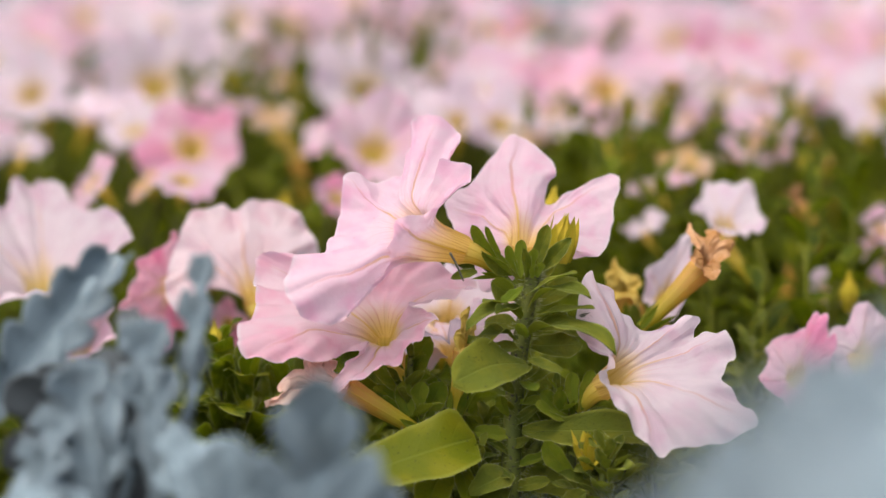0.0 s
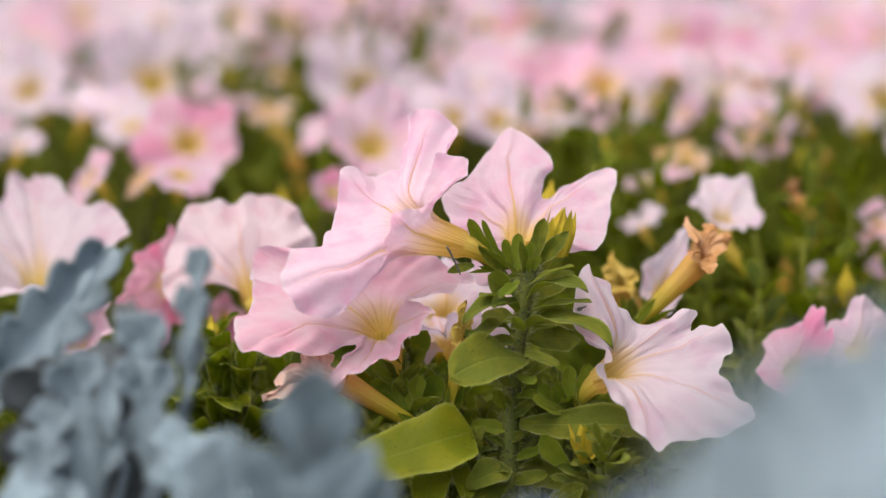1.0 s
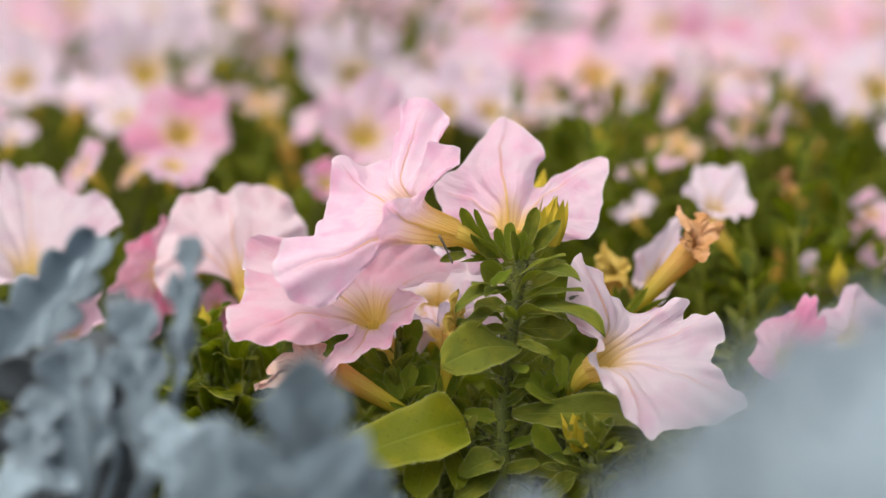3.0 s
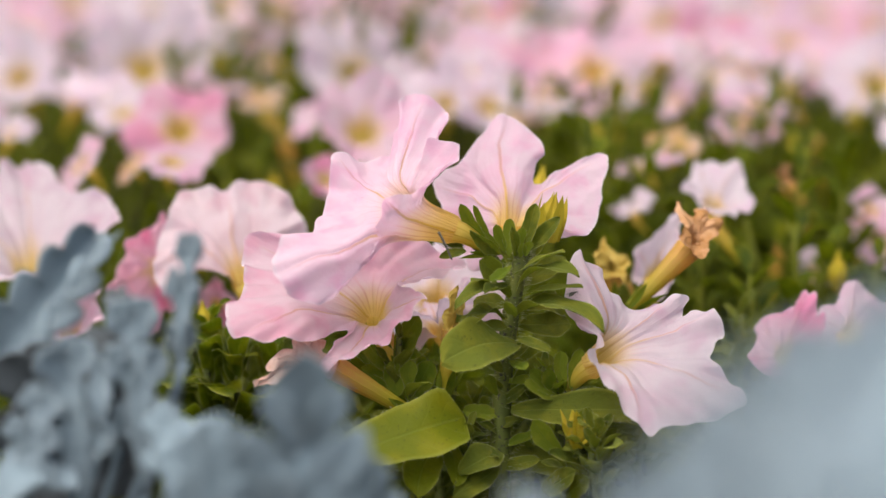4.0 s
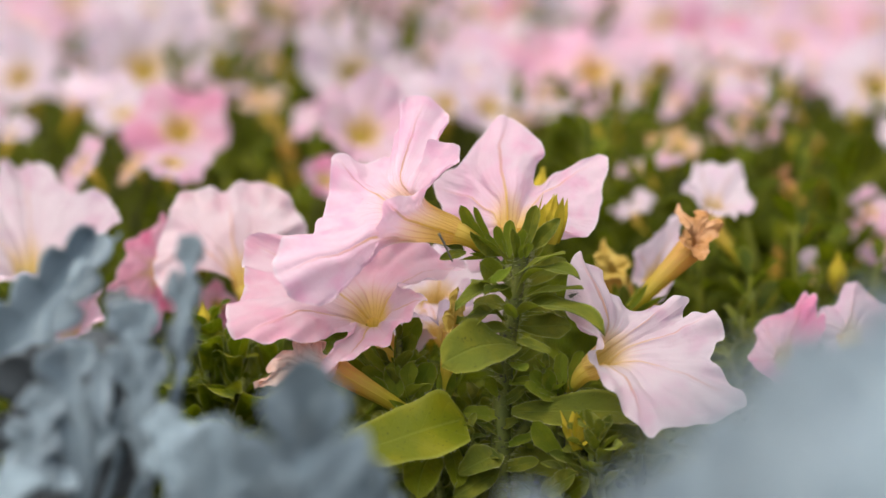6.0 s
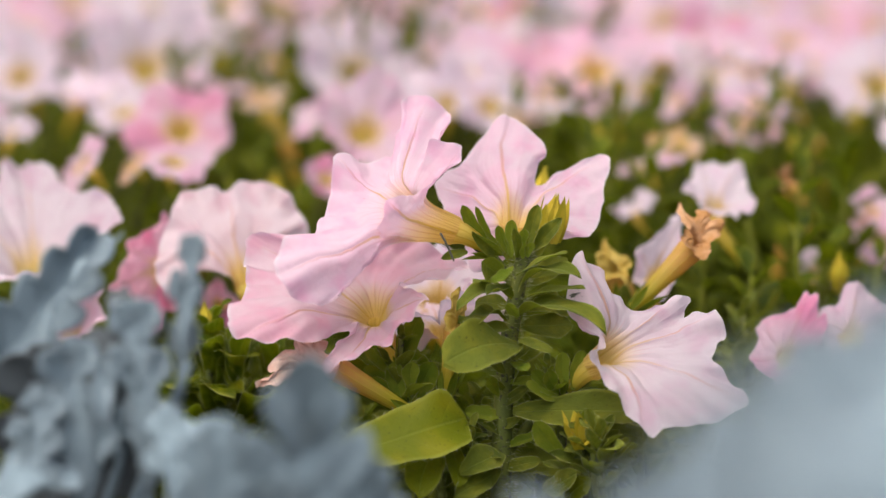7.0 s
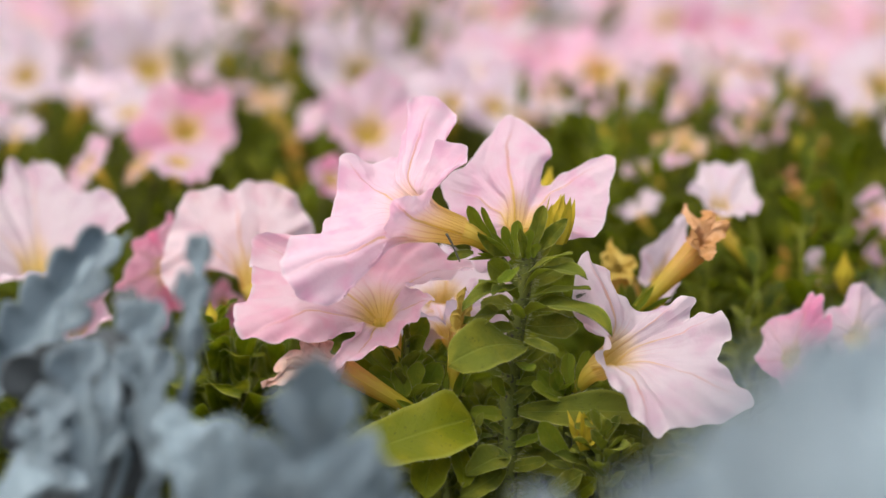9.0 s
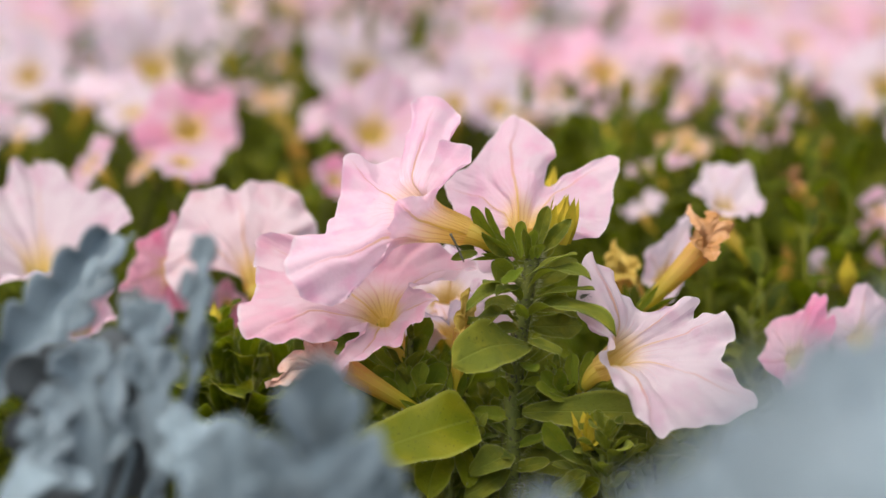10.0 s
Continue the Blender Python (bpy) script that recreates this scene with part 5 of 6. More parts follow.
# dark red bedding beyond the path
RED_LEAF = plain_material("dark_red_leaf", (0.10, 0.012, 0.02), (0.18, 0.02, 0.035), 40.0, 0.6)
RED = [shared("shoot", shoot_mesh(80 + v, 0.21, 18, 0.045), RED_LEAF) for v in range(3)]
for k in range(9):
    ob = thing("red_bedding_plant", (0.62 + 0.17 * k, 4.3 + rng.uniform(-.08, .08), -0.006), "dark red leafy bedding plant beyond the path", "plant", "red bedding plants")
    shoots(ob, 9, 0.12, 0.25, RED)

# the bloom seen from behind, on its own plant
side = thing("petunia_plant", (-0.0936, 1.0677, 0.0801), "petunia with a pale bloom seen from its back", "flower", "petunias in the bed")
stem("stem", side, [(-0.0936, 1.0677, 0.0801), (-0.0964, 1.0873, 0.1762), (-0.0922, 1.0984, 0.2311), (-0.0936, 1.1033, 0.2552)], 0.003, 0.0022)
draped_flower(side, (-0.0923, 1.0980, 0.2563), (-0.1, 0.62, 0.78), [
    lobe(((-0.1015, 1.0920, 0.2667), (-0.1159, 1.0920, 0.2766), (-0.1354, 1.0850, 0.2688)), ((-0.1020, 1.0980, 0.2725), (-0.1157, 1.1050, 0.2867), (-0.1271, 1.1150, 0.2986)), (0.1, 0.1),
         before=((-0.0995, 1.0900, 0.2643), (-0.1140, 1.0850, 0.2682), (-0.1288, 1.0800, 0.2581)),
         after=((-0.1018, 1.0950, 0.2694), (-0.1166, 1.1000, 0.2820), (-0.1324, 1.1000, 0.2835))),
    lobe(((-0.0967, 1.0980, 0.2739), (-0.0997, 1.1080, 0.2884), (-0.1028, 1.1200, 0.3016)), ((-0.0918, 1.1000, 0.2735), (-0.0882, 1.1100, 0.2885), (-0.0865, 1.1220, 0.3063)), (0.2, 0.1),
         before=((-0.0997, 1.0980, 0.2733), (-0.1108, 1.1070, 0.2892), (-0.1171, 1.1180, 0.3048))),
    lobe(((-0.0862, 1.0980, 0.2705), (-0.0767, 1.1040, 0.2811), (-0.0629, 1.1120, 0.2864)), ((-0.0854, 1.1050, 0.2653), (-0.0758, 1.1300, 0.2702), (-0.0714, 1.1500, 0.2691)), (0.1, 0.1),
         before=((-0.0888, 1.1000, 0.2729), (-0.0812, 1.1100, 0.2885), (-0.0717, 1.1180, 0.2998))),
    lobe(((-0.0877, 1.1150, 0.2617), (-0.0816, 1.1500, 0.2662), (-0.0792, 1.1800, 0.2722)), ((-0.0922, 1.1180, 0.2611), (-0.0955, 1.1600, 0.2672), (-0.1008, 1.1900, 0.2734)), (0.1, 0.1)),
    lobe(((-0.0976, 1.1150, 0.2618), (-0.1092, 1.1500, 0.2662), (-0.1238, 1.1800, 0.2724)), ((-0.0995, 1.1050, 0.2625), (-0.1135, 1.1200, 0.2665), (-0.1312, 1.1400, 0.2683)), (0.1, 0.1)),
], (-0.0897, 1.1040, 0.2455), (0.72, 0.55, 0.565), 0.0058, 31)
rosette(side, (-0.1019, 1.0264, 0.1778), (-0.1049, 1.0309, 0.2503), 19, 0.046, 41, 0.4, ("dark", "dark_wavy"))
rosette(side, (-0.0904, 1.0168, 0.1808), (-0.0896, 1.0186, 0.2399), 17, 0.046, 42, 0.4, ("dark", "dark_wavy"))
rosette(side, (-0.0822, 1.0455, 0.1717), (-0.0760, 1.0477, 0.2325), 15, 0.046, 43, 0.4, ("dark", "dark_wavy"))
rosette(side, (-0.1200, 1.0455, 0.1717), (-0.1202, 1.0472, 0.2298), 15, 0.046, 44, 0.4, ("dark", "dark_wavy"))
bud(side, (-0.1054, 1.0304, 0.2477), (-0.1067, 1.0335, 0.2632), 0.007, seed=7)

right = thing("petunia_plant", (0.1051, 1.0057, 0.0764), "petunia with a spent bloom and yellowing buds", "flower", "petunias in the bed")
stem("stem", right, [(0.1051, 1.0057, 0.0764), (0.0997, 1.0242, 0.1674), (0.0918, 1.0348, 0.2193), (0.0936, 1.0325, 0.2580)], 0.003, 0.0022)
draped_flower(right, (0.1456, 1.1650, 0.2788), (-0.15, 0.45, 0.85), fan((0.1456, 1.1650, 0.2788), (-0.15, 0.45, 0.85), [(0.1391, 1.1900, 0.3054), (0.1624, 1.1850, 0.3031), (0.1678, 1.1650, 0.2856), (0.1492, 1.1400, 0.2835), (0.1292, 1.1700, 0.2929)], 0.93, 0.1), (0.1595, 1.1550, 0.2578), PALE, 0.006, 33)
draped_flower(right, (0.1071, 1.1000, 0.2586), (0.2, 0.3, 0.9), fan((0.1071, 1.1000, 0.2586), (0.2, 0.3, 0.9), [(0.1240, 1.1200, 0.2911), (0.1250, 1.1000, 0.2727), (0.1149, 1.0800, 0.2573), (0.0972, 1.0800, 0.2517), (0.1013, 1.1000, 0.2757)], 0.92, 0.06), (0.1103, 1.1000, 0.2356), LIGHT, 0.006, 35)
spent_flower(right, (0.0915, 1.0200, 0.2641), (0.1178, 1.0280, 0.2896), (0.1244, 1.0260, 0.3011), 0.0125, 3, None, [(0.1158, 1.0400, 0.3096), (0.1257, 1.0450, 0.3033), (0.1335, 1.0350, 0.3004), (0.1238, 1.0120, 0.2887), (0.1129, 1.0120, 0.2965)])
spent_flower(right, (0.2146, 1.2450, 0.2556), (0.1974, 1.2500, 0.2803), (0.1943, 1.2520, 0.2901), 0.0095, 5)
spent_flower(right, (0.0891, 1.0750, 0.2515), (0.0874, 1.0800, 0.2658), (0.0847, 1.0820, 0.2793), 0.0130, 61, GOLDEN, [(0.0838, 1.0900, 0.2839), (0.0952, 1.0850, 0.2717), (0.0929, 1.0700, 0.2651), (0.0799, 1.0700, 0.2680), (0.0783, 1.0800, 0.2756)])
spent_flower(right, (0.0981, 1.0900, 0.2480), (0.0938, 1.0900, 0.2594), (0.0918, 1.0900, 0.2650), 0.0080, 62, GOLDEN)
rosette(right, (0.1016, 1.0455, 0.1717), (0.0916, 1.0725, 0.2542), 22, 0.032, 51, 0.4)
rosette(right, (0.1516, 1.0743, 0.1627), (0.1516, 1.0909, 0.2443), 22, 0.036, 52, 0.4)
spent_flower(main, (0.0053, 0.9680, 0.2382), (0.0103, 0.9680, 0.2662), (0.0118, 0.9680, 0.2801), 0.0120, 7, GOLDEN, [(0.0089, 0.9700, 0.2834), (0.0153, 0.9750, 0.2785), (0.0167, 0.9650, 0.2657), (0.0075, 0.9580, 0.2649), (0.0059, 0.9620, 0.2740)])
# faded blooms and yellow tips among the far shoots
for k, p in enumerate(((-0.0170, 1.0300, 0.2582), (0.1521, 1.6000, 0.2923), (0.2391, 1.4200, 0.2794), (0.1206, 1.5000, 0.2902), (0.1967, 1.2500, 0.2482), (-0.0954, 1.4500, 0.2759))):
    p = Vector(p)
    lean = Vector((math.sin(k * 2.1) * 0.012, -0.006, 0))
    spent_flower(nearest(p), p - Vector((0, 0, 0.045)) - lean, p, p + lean + Vector((0, 0, 0.018)), 0.010, 20 + k, GOLDEN)
spent_flower(main, (-0.0105, 0.9580, 0.2326), (-0.0421, 0.9480, 0.2550), (-0.0587, 0.9440, 0.2611), 0.0115, 9, FADED, [(-0.0593, 0.9550, 0.2696), (-0.0502, 0.9650, 0.2634), (-0.0523, 0.9350, 0.2510), (-0.0746, 0.9350, 0.2506), (-0.0686, 0.9400, 0.2597)])


# ---- silver-leaved border plants in front ----
def lobe_grid(bm, root, way, normal, length, width, bend, teeth, r, twist=1.0):
    """One blunt felted lobe, twisted a little, with shallow teeth at its end."""
    x0 = way.cross(normal).normalized()
    turn = r.uniform(-0.7, 0.7) * twist
    n, m = 7, 8
    rows, uvs = [], []
    for i in range(n + 1):
        s = i / n
        x = x0.copy()
        x.rotate(Matrix.Rotation(turn * s, 3, way))
        up = x.cross(way)
        row = []
        for j in range(m + 1):
            q = 2 * j / m - 1
            w = width * 0.5 * (0.55 + 0.75 * s ** 1.2) * (1 - 0.25 * max(0, s - 0.8) * 5)
            ln = length * s * (1 - 0.10 * q * q * s + 0.09 * teeth * math.cos(q * math.pi * 1.5) * s ** 3)
            row.append(root + way * ln + x * w * q + up * (bend * length * s * s + 0.2 * width * q * q * s))
        rows.append(row)
        uvs.append([(0, s)] * (m + 1))
    sheet(bm, rows, uvs)


def silver_leaf_mesh(seed, pairs=4, length=1.0, blade=0.0, broad=1.0):
    """A deeply cut leaf, one unit long along y: a midrib with paired lobes that are cut again at their ends."""
    r = random.Random(seed)
    bm = bmesh.new()
    nrm = Vector((0, 0, 1))

    def rib(s):
        return Vector((0, s * length, 0.16 * math.sin(s * 2.2) - 0.14 * s * s))
    rows, uvs = [], []
    for i in range(11):
        s = i / 10
        w = 0.025 + (0.08 + blade) * s * (1 - s) + 0.04 * s
        rows.append([rib(s) + Vector((w * q, 0, 0.012 * q * q + 0.004)) for q in (-1, -0.5, 0, 0.5, 1)])
        uvs.append([(0, s)] * 5)
    sheet(bm, rows, uvs)
    for k in range(pairs):
        s = 0.30 + 0.52 * k / (pairs - 1)
        for sg in (-1, 1):
            a = radians(58 - 24 * s + r.uniform(-6, 6))
            way = Vector((sg * math.sin(a), math.cos(a), r.uniform(-0.05, 0.25))).normalized()
            ln = (0.16 + 0.22 * math.sin(math.pi * (0.25 + 0.6 * s))) * r.uniform(0.85, 1.1) * (1 - 0.6 * blade)
            lobe_grid(bm, rib(s), way, nrm, ln, 0.10 * broad, r.uniform(-0.3, 0.4), 0.6, r, 1 / broad ** 2)
            for da, l2 in ((-0.6, 0.42), (0.55, 0.40)):
                w2 = way.copy()
                w2.rotate(Matrix.Rotation(da * sg, 3, "Z"))
                lobe_grid(bm, rib(s) + way * ln * 0.55 + nrm * 0.006 * (da + 0.9), w2, nrm, ln * l2, 0.085 * broad, r.uniform(-0.3, 0.5) / broad ** 2, 0.6, r, 1 / broad ** 2)
    for da, l2 in ((-0.6, 0.15), (0.0, 0.22), (0.6, 0.16)):
        w2 = Vector((math.sin(da), math.cos(da), 0.05 + 0.03 * da)).normalized()
        lobe_grid(bm, rib(0.86), w2, nrm, l2, 0.10 * broad, 0.1, 0.6, r)
    return bm


def silver_blade_mesh(seed, teeth=5, cut=0.42):
    """A broad felted blade, one unit long along y, with blunt teeth round its rim and a sunken midrib."""
    r = random.Random(seed)
    bm = bmesh.new()
    ph = [r.uniform(-0.3, 0.3) for _ in range(2)]
    rows, uvs = [], []
    n, m = 64, 5
    for i in range(n + 1):
        s = i / n
        row = []
        for j in range(-m, m + 1):
            q = j / m
            lobe = abs(math.sin(math.pi * teeth * s ** 1.1 + ph[0 if q < 0 else 1])) ** 0.7
            w = 0.03 + 0.30 * math.sin(math.pi * min(1, 0.06 + s * 0.93)) ** 0.55 * (1 - cut + cut * lobe) * (0.35 + 0.65 * min(1, s * 2.2))
            z = 0.14 * math.sin(s * 2.4) - 0.16 * s * s + 0.10 * abs(q) ** 1.4 + 0.025 * math.sin(11 * s + 3 * q + ph[0] * 9) * abs(q)
            row.append(Vector((w * q, s + 0.05 * lobe * abs(q), z)))
        rows.append(row)
        uvs.append([(0, s)] * (2 * m + 1))
    sheet(bm, rows, uvs)
    return bm


SILVERS = []
for v in range(4):
    me = shared("leaf", silver_leaf_mesh(90 + v), SILVER)
    SILVERS.append(me)
SILVERS.append(shared("leaf", silver_leaf_mesh(97, 6, 1.0, 0.9), SILVER))
SILVERS.append(shared("leaf", silver_leaf_mesh(98, 3, 1.0, 0.2, 1.7), SILVER))
SILVERS.append(shared("leaf", silver_leaf_mesh(99, 3, 1.0, 0.2, 1.7), SILVER))


for v in range(3):
    SILVERS.append(shared("leaf", silver_blade_mesh(110 + v, 4 + 2 * v, 0.42 + 0.07 * v), SILVER))


def silver_leaf(plant, base, tip, face, variant=0, width=1.0):
    b, t = Vector(base), Vector(tip)
    y = t - b
    ln = y.length
    y.normalize()
    z = Vector(face)
    z = (z - z.dot(y) * y).normalized()
    x = y.cross(z)
    ob = part("leaf", SILVERS[variant], None, plant)
    place(ob, Matrix.Translation(b) @ Matrix((x, y, z)).transposed().to_4x4() @ Matrix.Diagonal((ln * width, ln, ln, 1)))
    mod = ob.modifiers.new("felt", "SOLIDIFY")
    mod.thickness = 0.0009 / ln
    mod.offset = 0
    stem("leaf_stalk", plant, [plant.matrix_basis.translation + Vector((0, 0, 0.01)), plant.matrix_basis.translation.lerp(b, 0.6) + Vector((0, 0, 0.02)), b], 0.002, 0.0016, SILVER, 6)
    return ob


def silver_plant(p):
    return thing("dusty_miller", p, "silver-grey felted dusty miller with deeply cut leaves", "plant", "silver border plants")


def felt_lobe(bm, root, tip, width, face, r):
    """One ovate lobe with a rounded end, cupped and a little wavy."""
    y = tip - root
    z = (face - face.dot(y) / y.length_squared * y).normalized()
    x = y.normalized().cross(z)
    bend, roll = r.uniform(-0.05, 0.14) * y.length, r.uniform(-0.25, 0.25)
    rows, uvs = [], []
    n, m = 12, 6
    for i in range(n + 1):
        t = i / n
        w = width * 0.5 * (0.55 + 0.45 * math.sin(min(1, t / 0.62) * math.pi / 2))
        if t > 0.62:
            w *= math.sqrt(max(0.02, 1 - ((t - 0.62) / 0.38) ** 2))
        w *= 1 + 0.07 * math.sin(9 * t + r.random())
        rows.append([root + y * t + x * w * q + z * (0.22 * w * q * q + bend * math.sin(math.pi * t) + roll * w * q * t) for q in (k * 2 / m - 1 for k in range(m + 1))])
        uvs.append([(0, t)] * (m + 1))
    sheet(bm, rows, uvs)


def frond(plant, base, tip, face, rib, lobes, seed, mat=None):
    """A cut leaf: a broad midrib from base to tip, and lobes given by place on the rib, end, width and facing."""
    r = random.Random(seed)
    o = plant.matrix_basis.translation
    b, t, f = Vector(base) - o, Vector(tip) - o, Vector(face).normalized()
    bm = bmesh.new()
    felt_lobe(bm, b, t, rib, f, r)
    for k, (s, end, width, turn) in enumerate(lobes):
        g = (Vector(turn) if turn else f + Vector((r.uniform(-.25, .25), 0, r.uniform(-.15, .25)))).normalized()
        felt_lobe(bm, b.lerp(t, s) + f * 0.0008 * (k % 3), Vector(end) - o, width, g, r)
    ob = part("leaf", bm, mat or SILVER, plant)
    mod = ob.modifiers.new("felt", "SOLIDIFY")
    mod.thickness = 0.0008
    mod.offset = 0
    stem("leaf_stalk", plant, [o + Vector((0, 0, 0.01)), o.lerp(Vector(base), 0.6) + Vector((0, 0, 0.02)), Vector(base)], 0.002, 0.0016, SILVER, 6)
    return ob


sil = silver_plant((-0.17, 0.77, 0.03))
frond(sil, (-0.1393, 0.8120, 0.3126), (-0.1141, 0.8280, 0.3376), (-0.75, -0.2, 0.7), 0.0060, [
    (0.30, (-0.1272, 0.8240, 0.3291), 0.0044, (-0.6, -0.5, 0.6))], 1)
silver_leaf(sil, (-0.1790, 0.8150, 0.2692), (-0.1251, 0.8420, 0.3347), (-0.2, -1, -0.35), 8, 0.52)
# upright inner leaf, its shade put into the darker felt colour
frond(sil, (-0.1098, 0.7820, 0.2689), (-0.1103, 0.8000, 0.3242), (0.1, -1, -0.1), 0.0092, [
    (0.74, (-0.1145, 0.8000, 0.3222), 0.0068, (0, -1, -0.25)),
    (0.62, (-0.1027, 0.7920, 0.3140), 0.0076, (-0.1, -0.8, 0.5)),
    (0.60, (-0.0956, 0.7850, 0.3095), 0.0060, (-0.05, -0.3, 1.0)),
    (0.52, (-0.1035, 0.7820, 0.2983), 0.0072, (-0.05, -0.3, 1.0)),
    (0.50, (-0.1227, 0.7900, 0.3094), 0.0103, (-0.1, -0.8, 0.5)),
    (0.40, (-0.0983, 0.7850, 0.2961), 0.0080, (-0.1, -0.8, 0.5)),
    (0.45, (-0.1196, 0.7880, 0.3026), 0.0080, (0, -1, -0.25))], 2, SHADED_SILVER)
# broad leaf behind the bright lobes, coloured dark to stand for shade
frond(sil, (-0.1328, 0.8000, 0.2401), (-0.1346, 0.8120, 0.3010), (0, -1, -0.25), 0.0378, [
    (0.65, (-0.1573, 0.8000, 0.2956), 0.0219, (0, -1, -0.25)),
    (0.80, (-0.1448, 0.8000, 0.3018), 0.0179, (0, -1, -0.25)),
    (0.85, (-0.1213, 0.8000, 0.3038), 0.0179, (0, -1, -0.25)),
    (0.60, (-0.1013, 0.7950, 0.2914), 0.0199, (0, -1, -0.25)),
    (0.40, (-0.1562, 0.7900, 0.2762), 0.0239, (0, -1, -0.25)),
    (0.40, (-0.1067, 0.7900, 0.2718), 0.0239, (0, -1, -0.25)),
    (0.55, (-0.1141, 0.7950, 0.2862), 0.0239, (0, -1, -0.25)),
    (0.20, (-0.0979, 0.7900, 0.2623), 0.0239, (0, -1, -0.25))], 3, SHADED_SILVER)
silver_leaf(sil, (-0.1219, 0.7700, 0.2435), (-0.1287, 0.7860, 0.3028), (0, -1, 0.45), 5, 0.85)
silver_leaf(sil, (-0.1001, 0.7760, 0.2519), (-0.1047, 0.7920, 0.3150), (0.1, -1, 0.2), 6, 0.7)
silver_leaf(sil, (-0.1438, 0.7600, 0.2469), (-0.1335, 0.7720, 0.2880), (0, -0.8, 0.7), 6, 0.95)
silver_leaf(sil, (-0.0897, 0.7900, 0.2812), (-0.0854, 0.8120, 0.3345), (-0.2, -1, 0.1), 6, 0.42)
silver_leaf(sil, (-0.0866, 0.7880, 0.2984), (-0.0822, 0.7940, 0.3248), (-0.4, -0.4, 0.9), 8, 0.35)
silver_leaf(sil, (-0.1142, 0.7720, 0.2760), (-0.1151, 0.7800, 0.3022), (-0.1, -0.7, 0.8), 8, 0.5)
frond(sil, (-0.1525, 0.7550, 0.2527), (-0.1311, 0.7650, 0.2689), (0, -0.5, 0.9), 0.0159, [
    (0.50, (-0.1462, 0.7680, 0.2732), 0.0080, (-0.05, -0.3, 1.0)),
    (0.60, (-0.1217, 0.7600, 0.2612), 0.0119, (-0.05, -0.3, 1.0))], 15)
frond(sil, (-0.0842, 0.7550, 0.2525), (-0.0935, 0.7680, 0.2883), (0.1, -1, 0.1), 0.0119, [
    (0.72, (-0.0982, 0.7680, 0.2842), 0.0100, (-0.1, -0.8, 0.5)),
    (0.62, (-0.0836, 0.7660, 0.2827), 0.0111, (-0.1, -0.8, 0.5)),
    (0.55, (-0.0904, 0.7640, 0.2782), 0.0119, (-0.1, -0.8, 0.5)),
    (0.40, (-0.0991, 0.7620, 0.2727), 0.0111, (-0.1, -0.8, 0.5)),
    (0.40, (-0.0718, 0.7650, 0.2830), 0.0139, (-0.1, -0.8, 0.5)),
    (0.20, (-0.0668, 0.7620, 0.2726), 0.0159, (-0.1, -0.8, 0.5))], 16)

sil_mid = silver_plant((-0.042, 0.67, 0.03))
frond(sil_mid, (-0.0415, 0.7107, 0.2205), (-0.0386, 0.6837, 0.3235), (0, -1, 0.25), 0.013, [
    (0.74, (-0.0376, 0.6799, 0.3285), 0.018, (0, -1, 0.25)), (0.70, (-0.0494, 0.6823, 0.3171), 0.011, (-0.3, -1, 0.25)),
    (0.70, (-0.0267, 0.6823, 0.3171), 0.011, (0.3, -1, 0.25)), (0.48, (-0.0564, 0.6840, 0.3020), 0.014, (-0.2, -1, 0.25)),
    (0.50, (-0.0201, 0.6843, 0.3031), 0.015, (0.2, -1, 0.25)), (0.30, (-0.0136, 0.6865, 0.2903), 0.016, (0, -1, 0.25)),
    (0.30, (-0.0607, 0.6857, 0.2865), 0.017, (0, -1, 0.25)), (0.34, (-0.0462, 0.6819, 0.2913), 0.014, (-0.3, -1, 0.4))], 8)
frond(sil_mid, (-0.0714, 0.7088, 0.2113), (-0.0657, 0.6892, 0.3038), (0, -1, 0.25), 0.013, [
    (0.76, (-0.0646, 0.6897, 0.3058), 0.015, None), (0.70, (-0.0767, 0.6932, 0.2994), 0.012, None), (0.68, (-0.0558, 0.6931, 0.2991), 0.012, None),
    (0.50, (-0.0803, 0.6947, 0.2836), 0.014, None), (0.50, (-0.0543, 0.6947, 0.2836), 0.014, None)], 9)
frond(sil_mid, (-0.0300, 0.6999, 0.2149), (-0.0280, 0.6878, 0.2969), (0, -1, 0.25), 0.018, [
    (0.72, (-0.0164, 0.6869, 0.2925), 0.014, None), (0.70, (-0.0395, 0.6875, 0.2951), 0.014, None), (0.45, (-0.0094, 0.6936, 0.2784), 0.014, None)], 10)

sil_right = silver_plant((0.085, 0.40, 0.03))
silver_leaf(sil_right, (0.0828, 0.4510, 0.3134), (0.0890, 0.4860, 0.3829), (0.15, -0.2, 1), 7, 0.9)
silver_leaf(sil_right, (0.0975, 0.4430, 0.3222), (0.1031, 0.4780, 0.3903), (0, -0.15, 1), 9, 0.85)
silver_leaf(sil_right, (0.0723, 0.4350, 0.3109), (0.0780, 0.4700, 0.3775), (0.1, -0.2, 1), 8, 0.8)
silver_leaf(sil_right, (0.0616, 0.4150, 0.3120), (0.0664, 0.4500, 0.3749), (-0.15, -0.2, 1), 8, 0.8)
silver_leaf(sil_right, (0.0560, 0.4350, 0.2935), (0.0598, 0.4700, 0.3599), (-0.1, -0.3, 1), 7, 0.7)
silver_leaf(sil_right, (0.0419, 0.4450, 0.2837), (0.0414, 0.4800, 0.3490), (0.3, -0.5, 0.8), 9, 0.42)
silver_leaf(sil_right, (0.0244, 0.4850, 0.2617), (0.0222, 0.5200, 0.3334), (0.5, -0.8, 0.3), 8, 0.28)
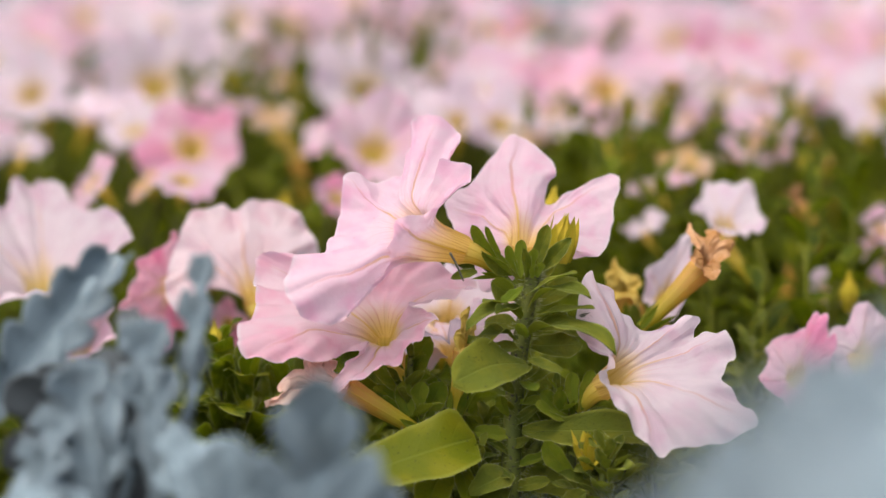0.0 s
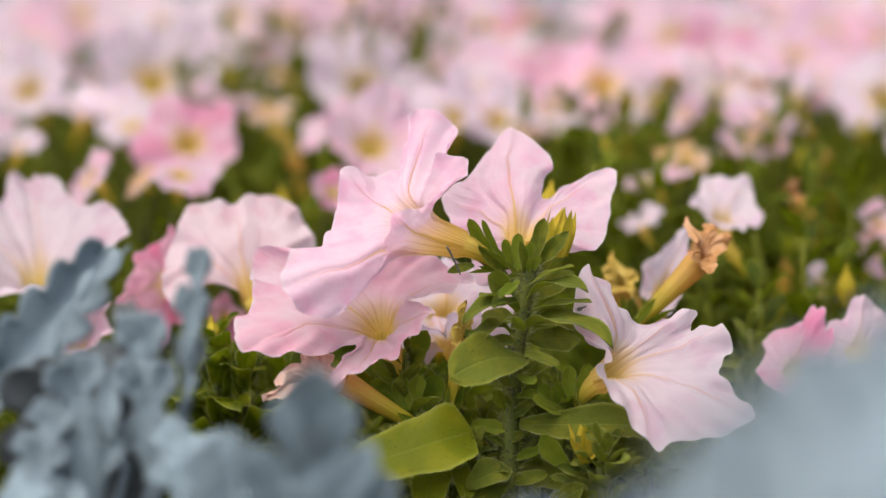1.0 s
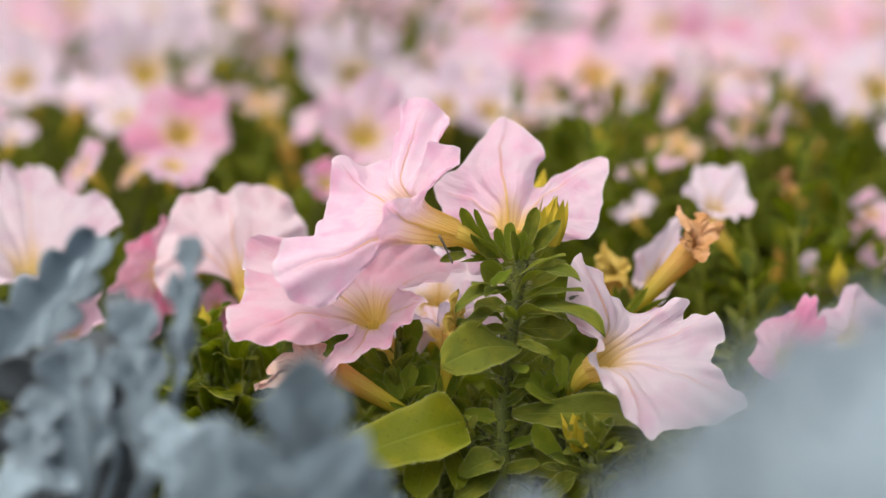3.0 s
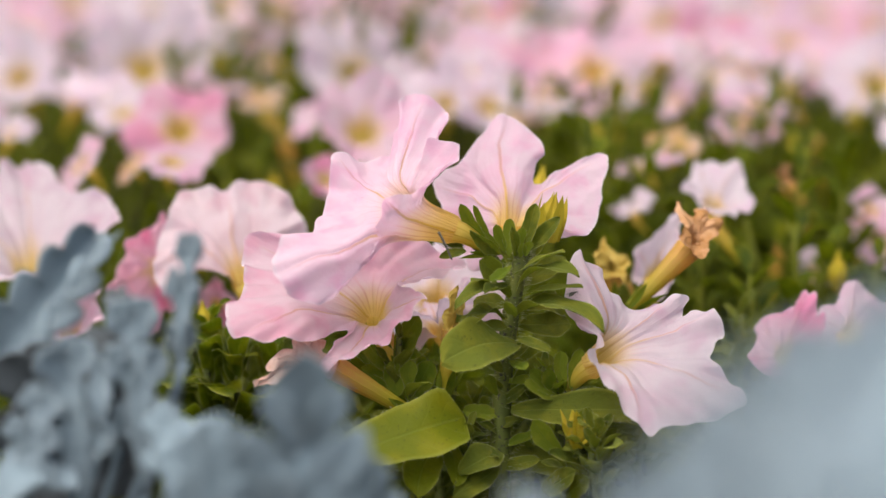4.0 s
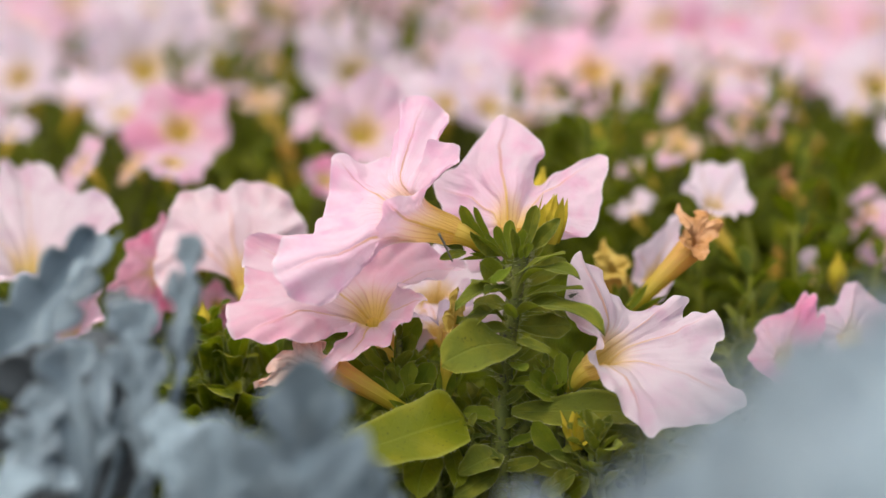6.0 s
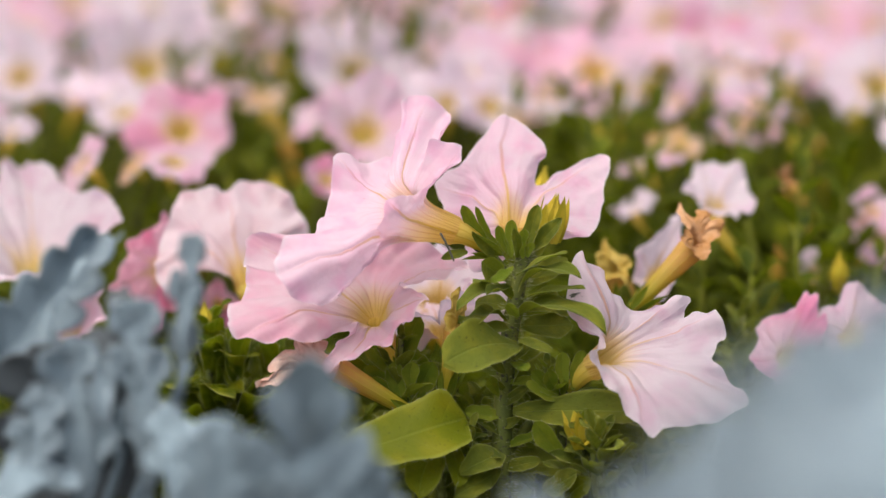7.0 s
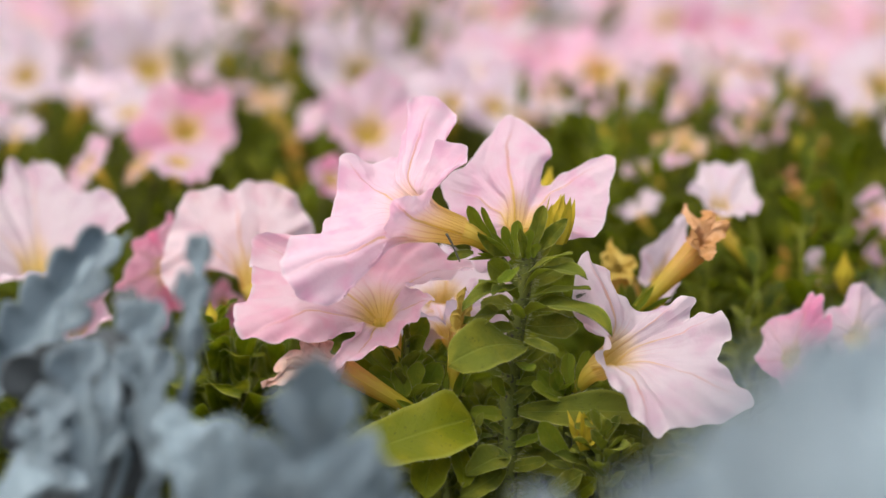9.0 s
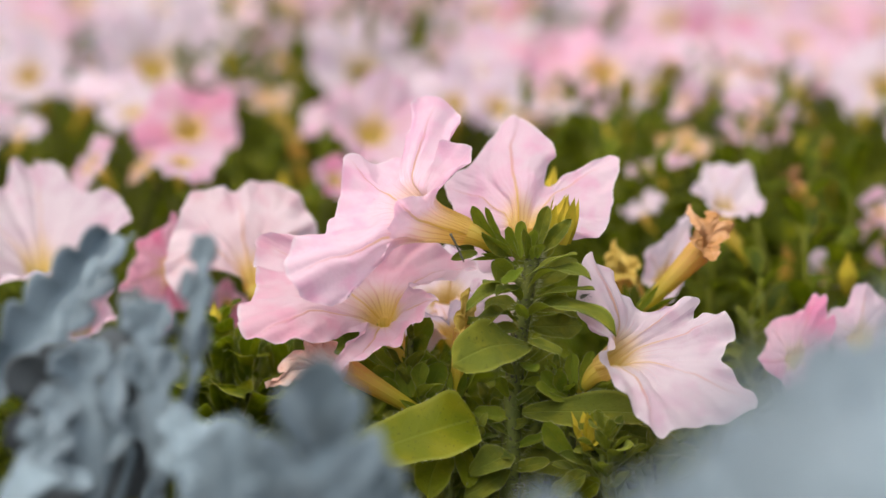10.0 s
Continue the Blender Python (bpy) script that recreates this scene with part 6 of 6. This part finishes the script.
silver_leaf(sil_right, (0.0843, 0.4200, 0.3167), (0.0908, 0.4550, 0.3807), (0.1, -0.15, 1), 7, 0.8)
silver_leaf(sil_right, (0.0455, 0.4050, 0.3023), (0.0490, 0.4400, 0.3633), (0, -0.3, 1), 8, 0.5)
silver_leaf(sil_right, (0.0647, 0.3850, 0.3205), (0.0694, 0.4200, 0.3782), (0, -0.2, 1), 7, 0.8)
silver_leaf(sil_right, (0.0430, 0.2700, 0.3661), (0.0421, 0.2900, 0.4222), (0, -0.3, 1), 8, 0.4)
silver_leaf(sil_right, (0.0361, 0.2500, 0.3760), (0.0352, 0.2700, 0.4262), (0.1, -0.3, 1), 7, 0.32)


# ---- small insects ----
def insect(p, way, up, size, name="small_fly", label="tiny dark slender-bodied fly resting on the petal"):
    """A tiny fly: body, head, two wings, six thin legs."""
    y = Vector(way).normalized()
    z = Vector(up)
    z = (z - z.dot(y) * y).normalized()
    x = y.cross(z)
    ob = tagged(new(name), label, "insect")
    ob.matrix_basis = Matrix.Translation(p) @ Matrix((x, y, z)).transposed().to_4x4() @ Matrix.Scale(size, 4)
    bm = bmesh.new()
    pipe(bm, spline([Vector((0, -0.5, 0.14)), Vector((0, -0.2, 0.17)), Vector((0, 0.15, 0.2)), Vector((0, 0.32, 0.18))], 4), 0, 0, 8, radius=lambda t: 0.02 + 0.07 * math.sin(math.pi * min(1, t * 0.9 + 0.08)))
    part("body", bm, INSECT, ob)
    bm = bmesh.new()
    bmesh.ops.create_icosphere(bm, subdivisions=2, radius=0.06, matrix=Matrix.Translation((0, 0.38, 0.17)))
    part("head", bm, INSECT, ob)
    for sg in (-1, 1):
        bm = bmesh.new()
        rows = [[Vector((sg * (0.03 + 0.10 * s + w * 0.10 * math.sin(math.pi * min(1, s + 0.08))), 0.15 - 0.75 * s, 0.24 + 0.02 * w)) for w in (-1, 0, 1)] for s in (0, 0.25, 0.5, 0.75, 1.0)]
        sheet(bm, rows, [[(0, 0)] * 3] * 5)
        part("wing", bm, INSECT, ob)
        for k in (-1, 0, 1):
            bm = bmesh.new()
            pipe(bm, spline([Vector((0, 0.1 + 0.1 * k, 0.16)), Vector((sg * 0.25, 0.12 + 0.25 * k, 0.24)), Vector((sg * 0.42, 0.1 + 0.42 * k, 0.0))], 4), 0.014, 0.008, 5)
            part("leg", bm, INSECT, ob)
    return ob


def grass_seed(p0, p1):
    """A dark dry stalk caught on the flower."""
    a = Vector(p0)
    ob = tagged(new("dry_stalk"), "thin dark dry stalk caught on the flower tube", "plant debris")
    ob.matrix_basis = Matrix.Translation(a)
    bm = bmesh.new()
    b = Vector(p1) - a
    pipe(bm, spline([Vector((0, 0, 0)), b * 0.4 + Vector((0.0003, 0, 0)), b], 5), 0.0006, 0.0004, 6)
    part("stalk", bm, INSECT, ob)
    return ob


grass_seed((0.0031, 0.9538, 0.3126), (0.0089, 0.9514, 0.3008))
leaf(main, (0.0149, 0.9649, 0.3019), (0.0034, 0.9545, 0.3011), 0.0055, (0, -1, 0.4), "slim")
insect((0.0609, 0.9514, 0.2860), (0.8, 0, 0.35), (-0.2, -0.9, 0.3), 0.0048)

# the bed goes on to both sides
y = 1.15
while y < 2.6:
    x = 0.26 * y + 0.27
    while x < 1.15:
        for sg in (-1, 1):
            ob = bush(sg * (x + rng.uniform(-0.03, 0.03)), y + rng.uniform(-0.03, 0.03), rng.uniform(0.88, 1.05))
            o = ob.matrix_basis.translation
            for _ in range(2):
                bloom(ob, (o.x + rng.uniform(-.06, .06), o.y + rng.uniform(-.06, .06), rng.uniform(0.235, 0.27)), (rng.uniform(-.4, .4), rng.uniform(-.8, .3), 0.8), rng.uniform(0.75, 1.0), rng.choice((PINK, PALE)))
        x += 0.16
    y += 0.15
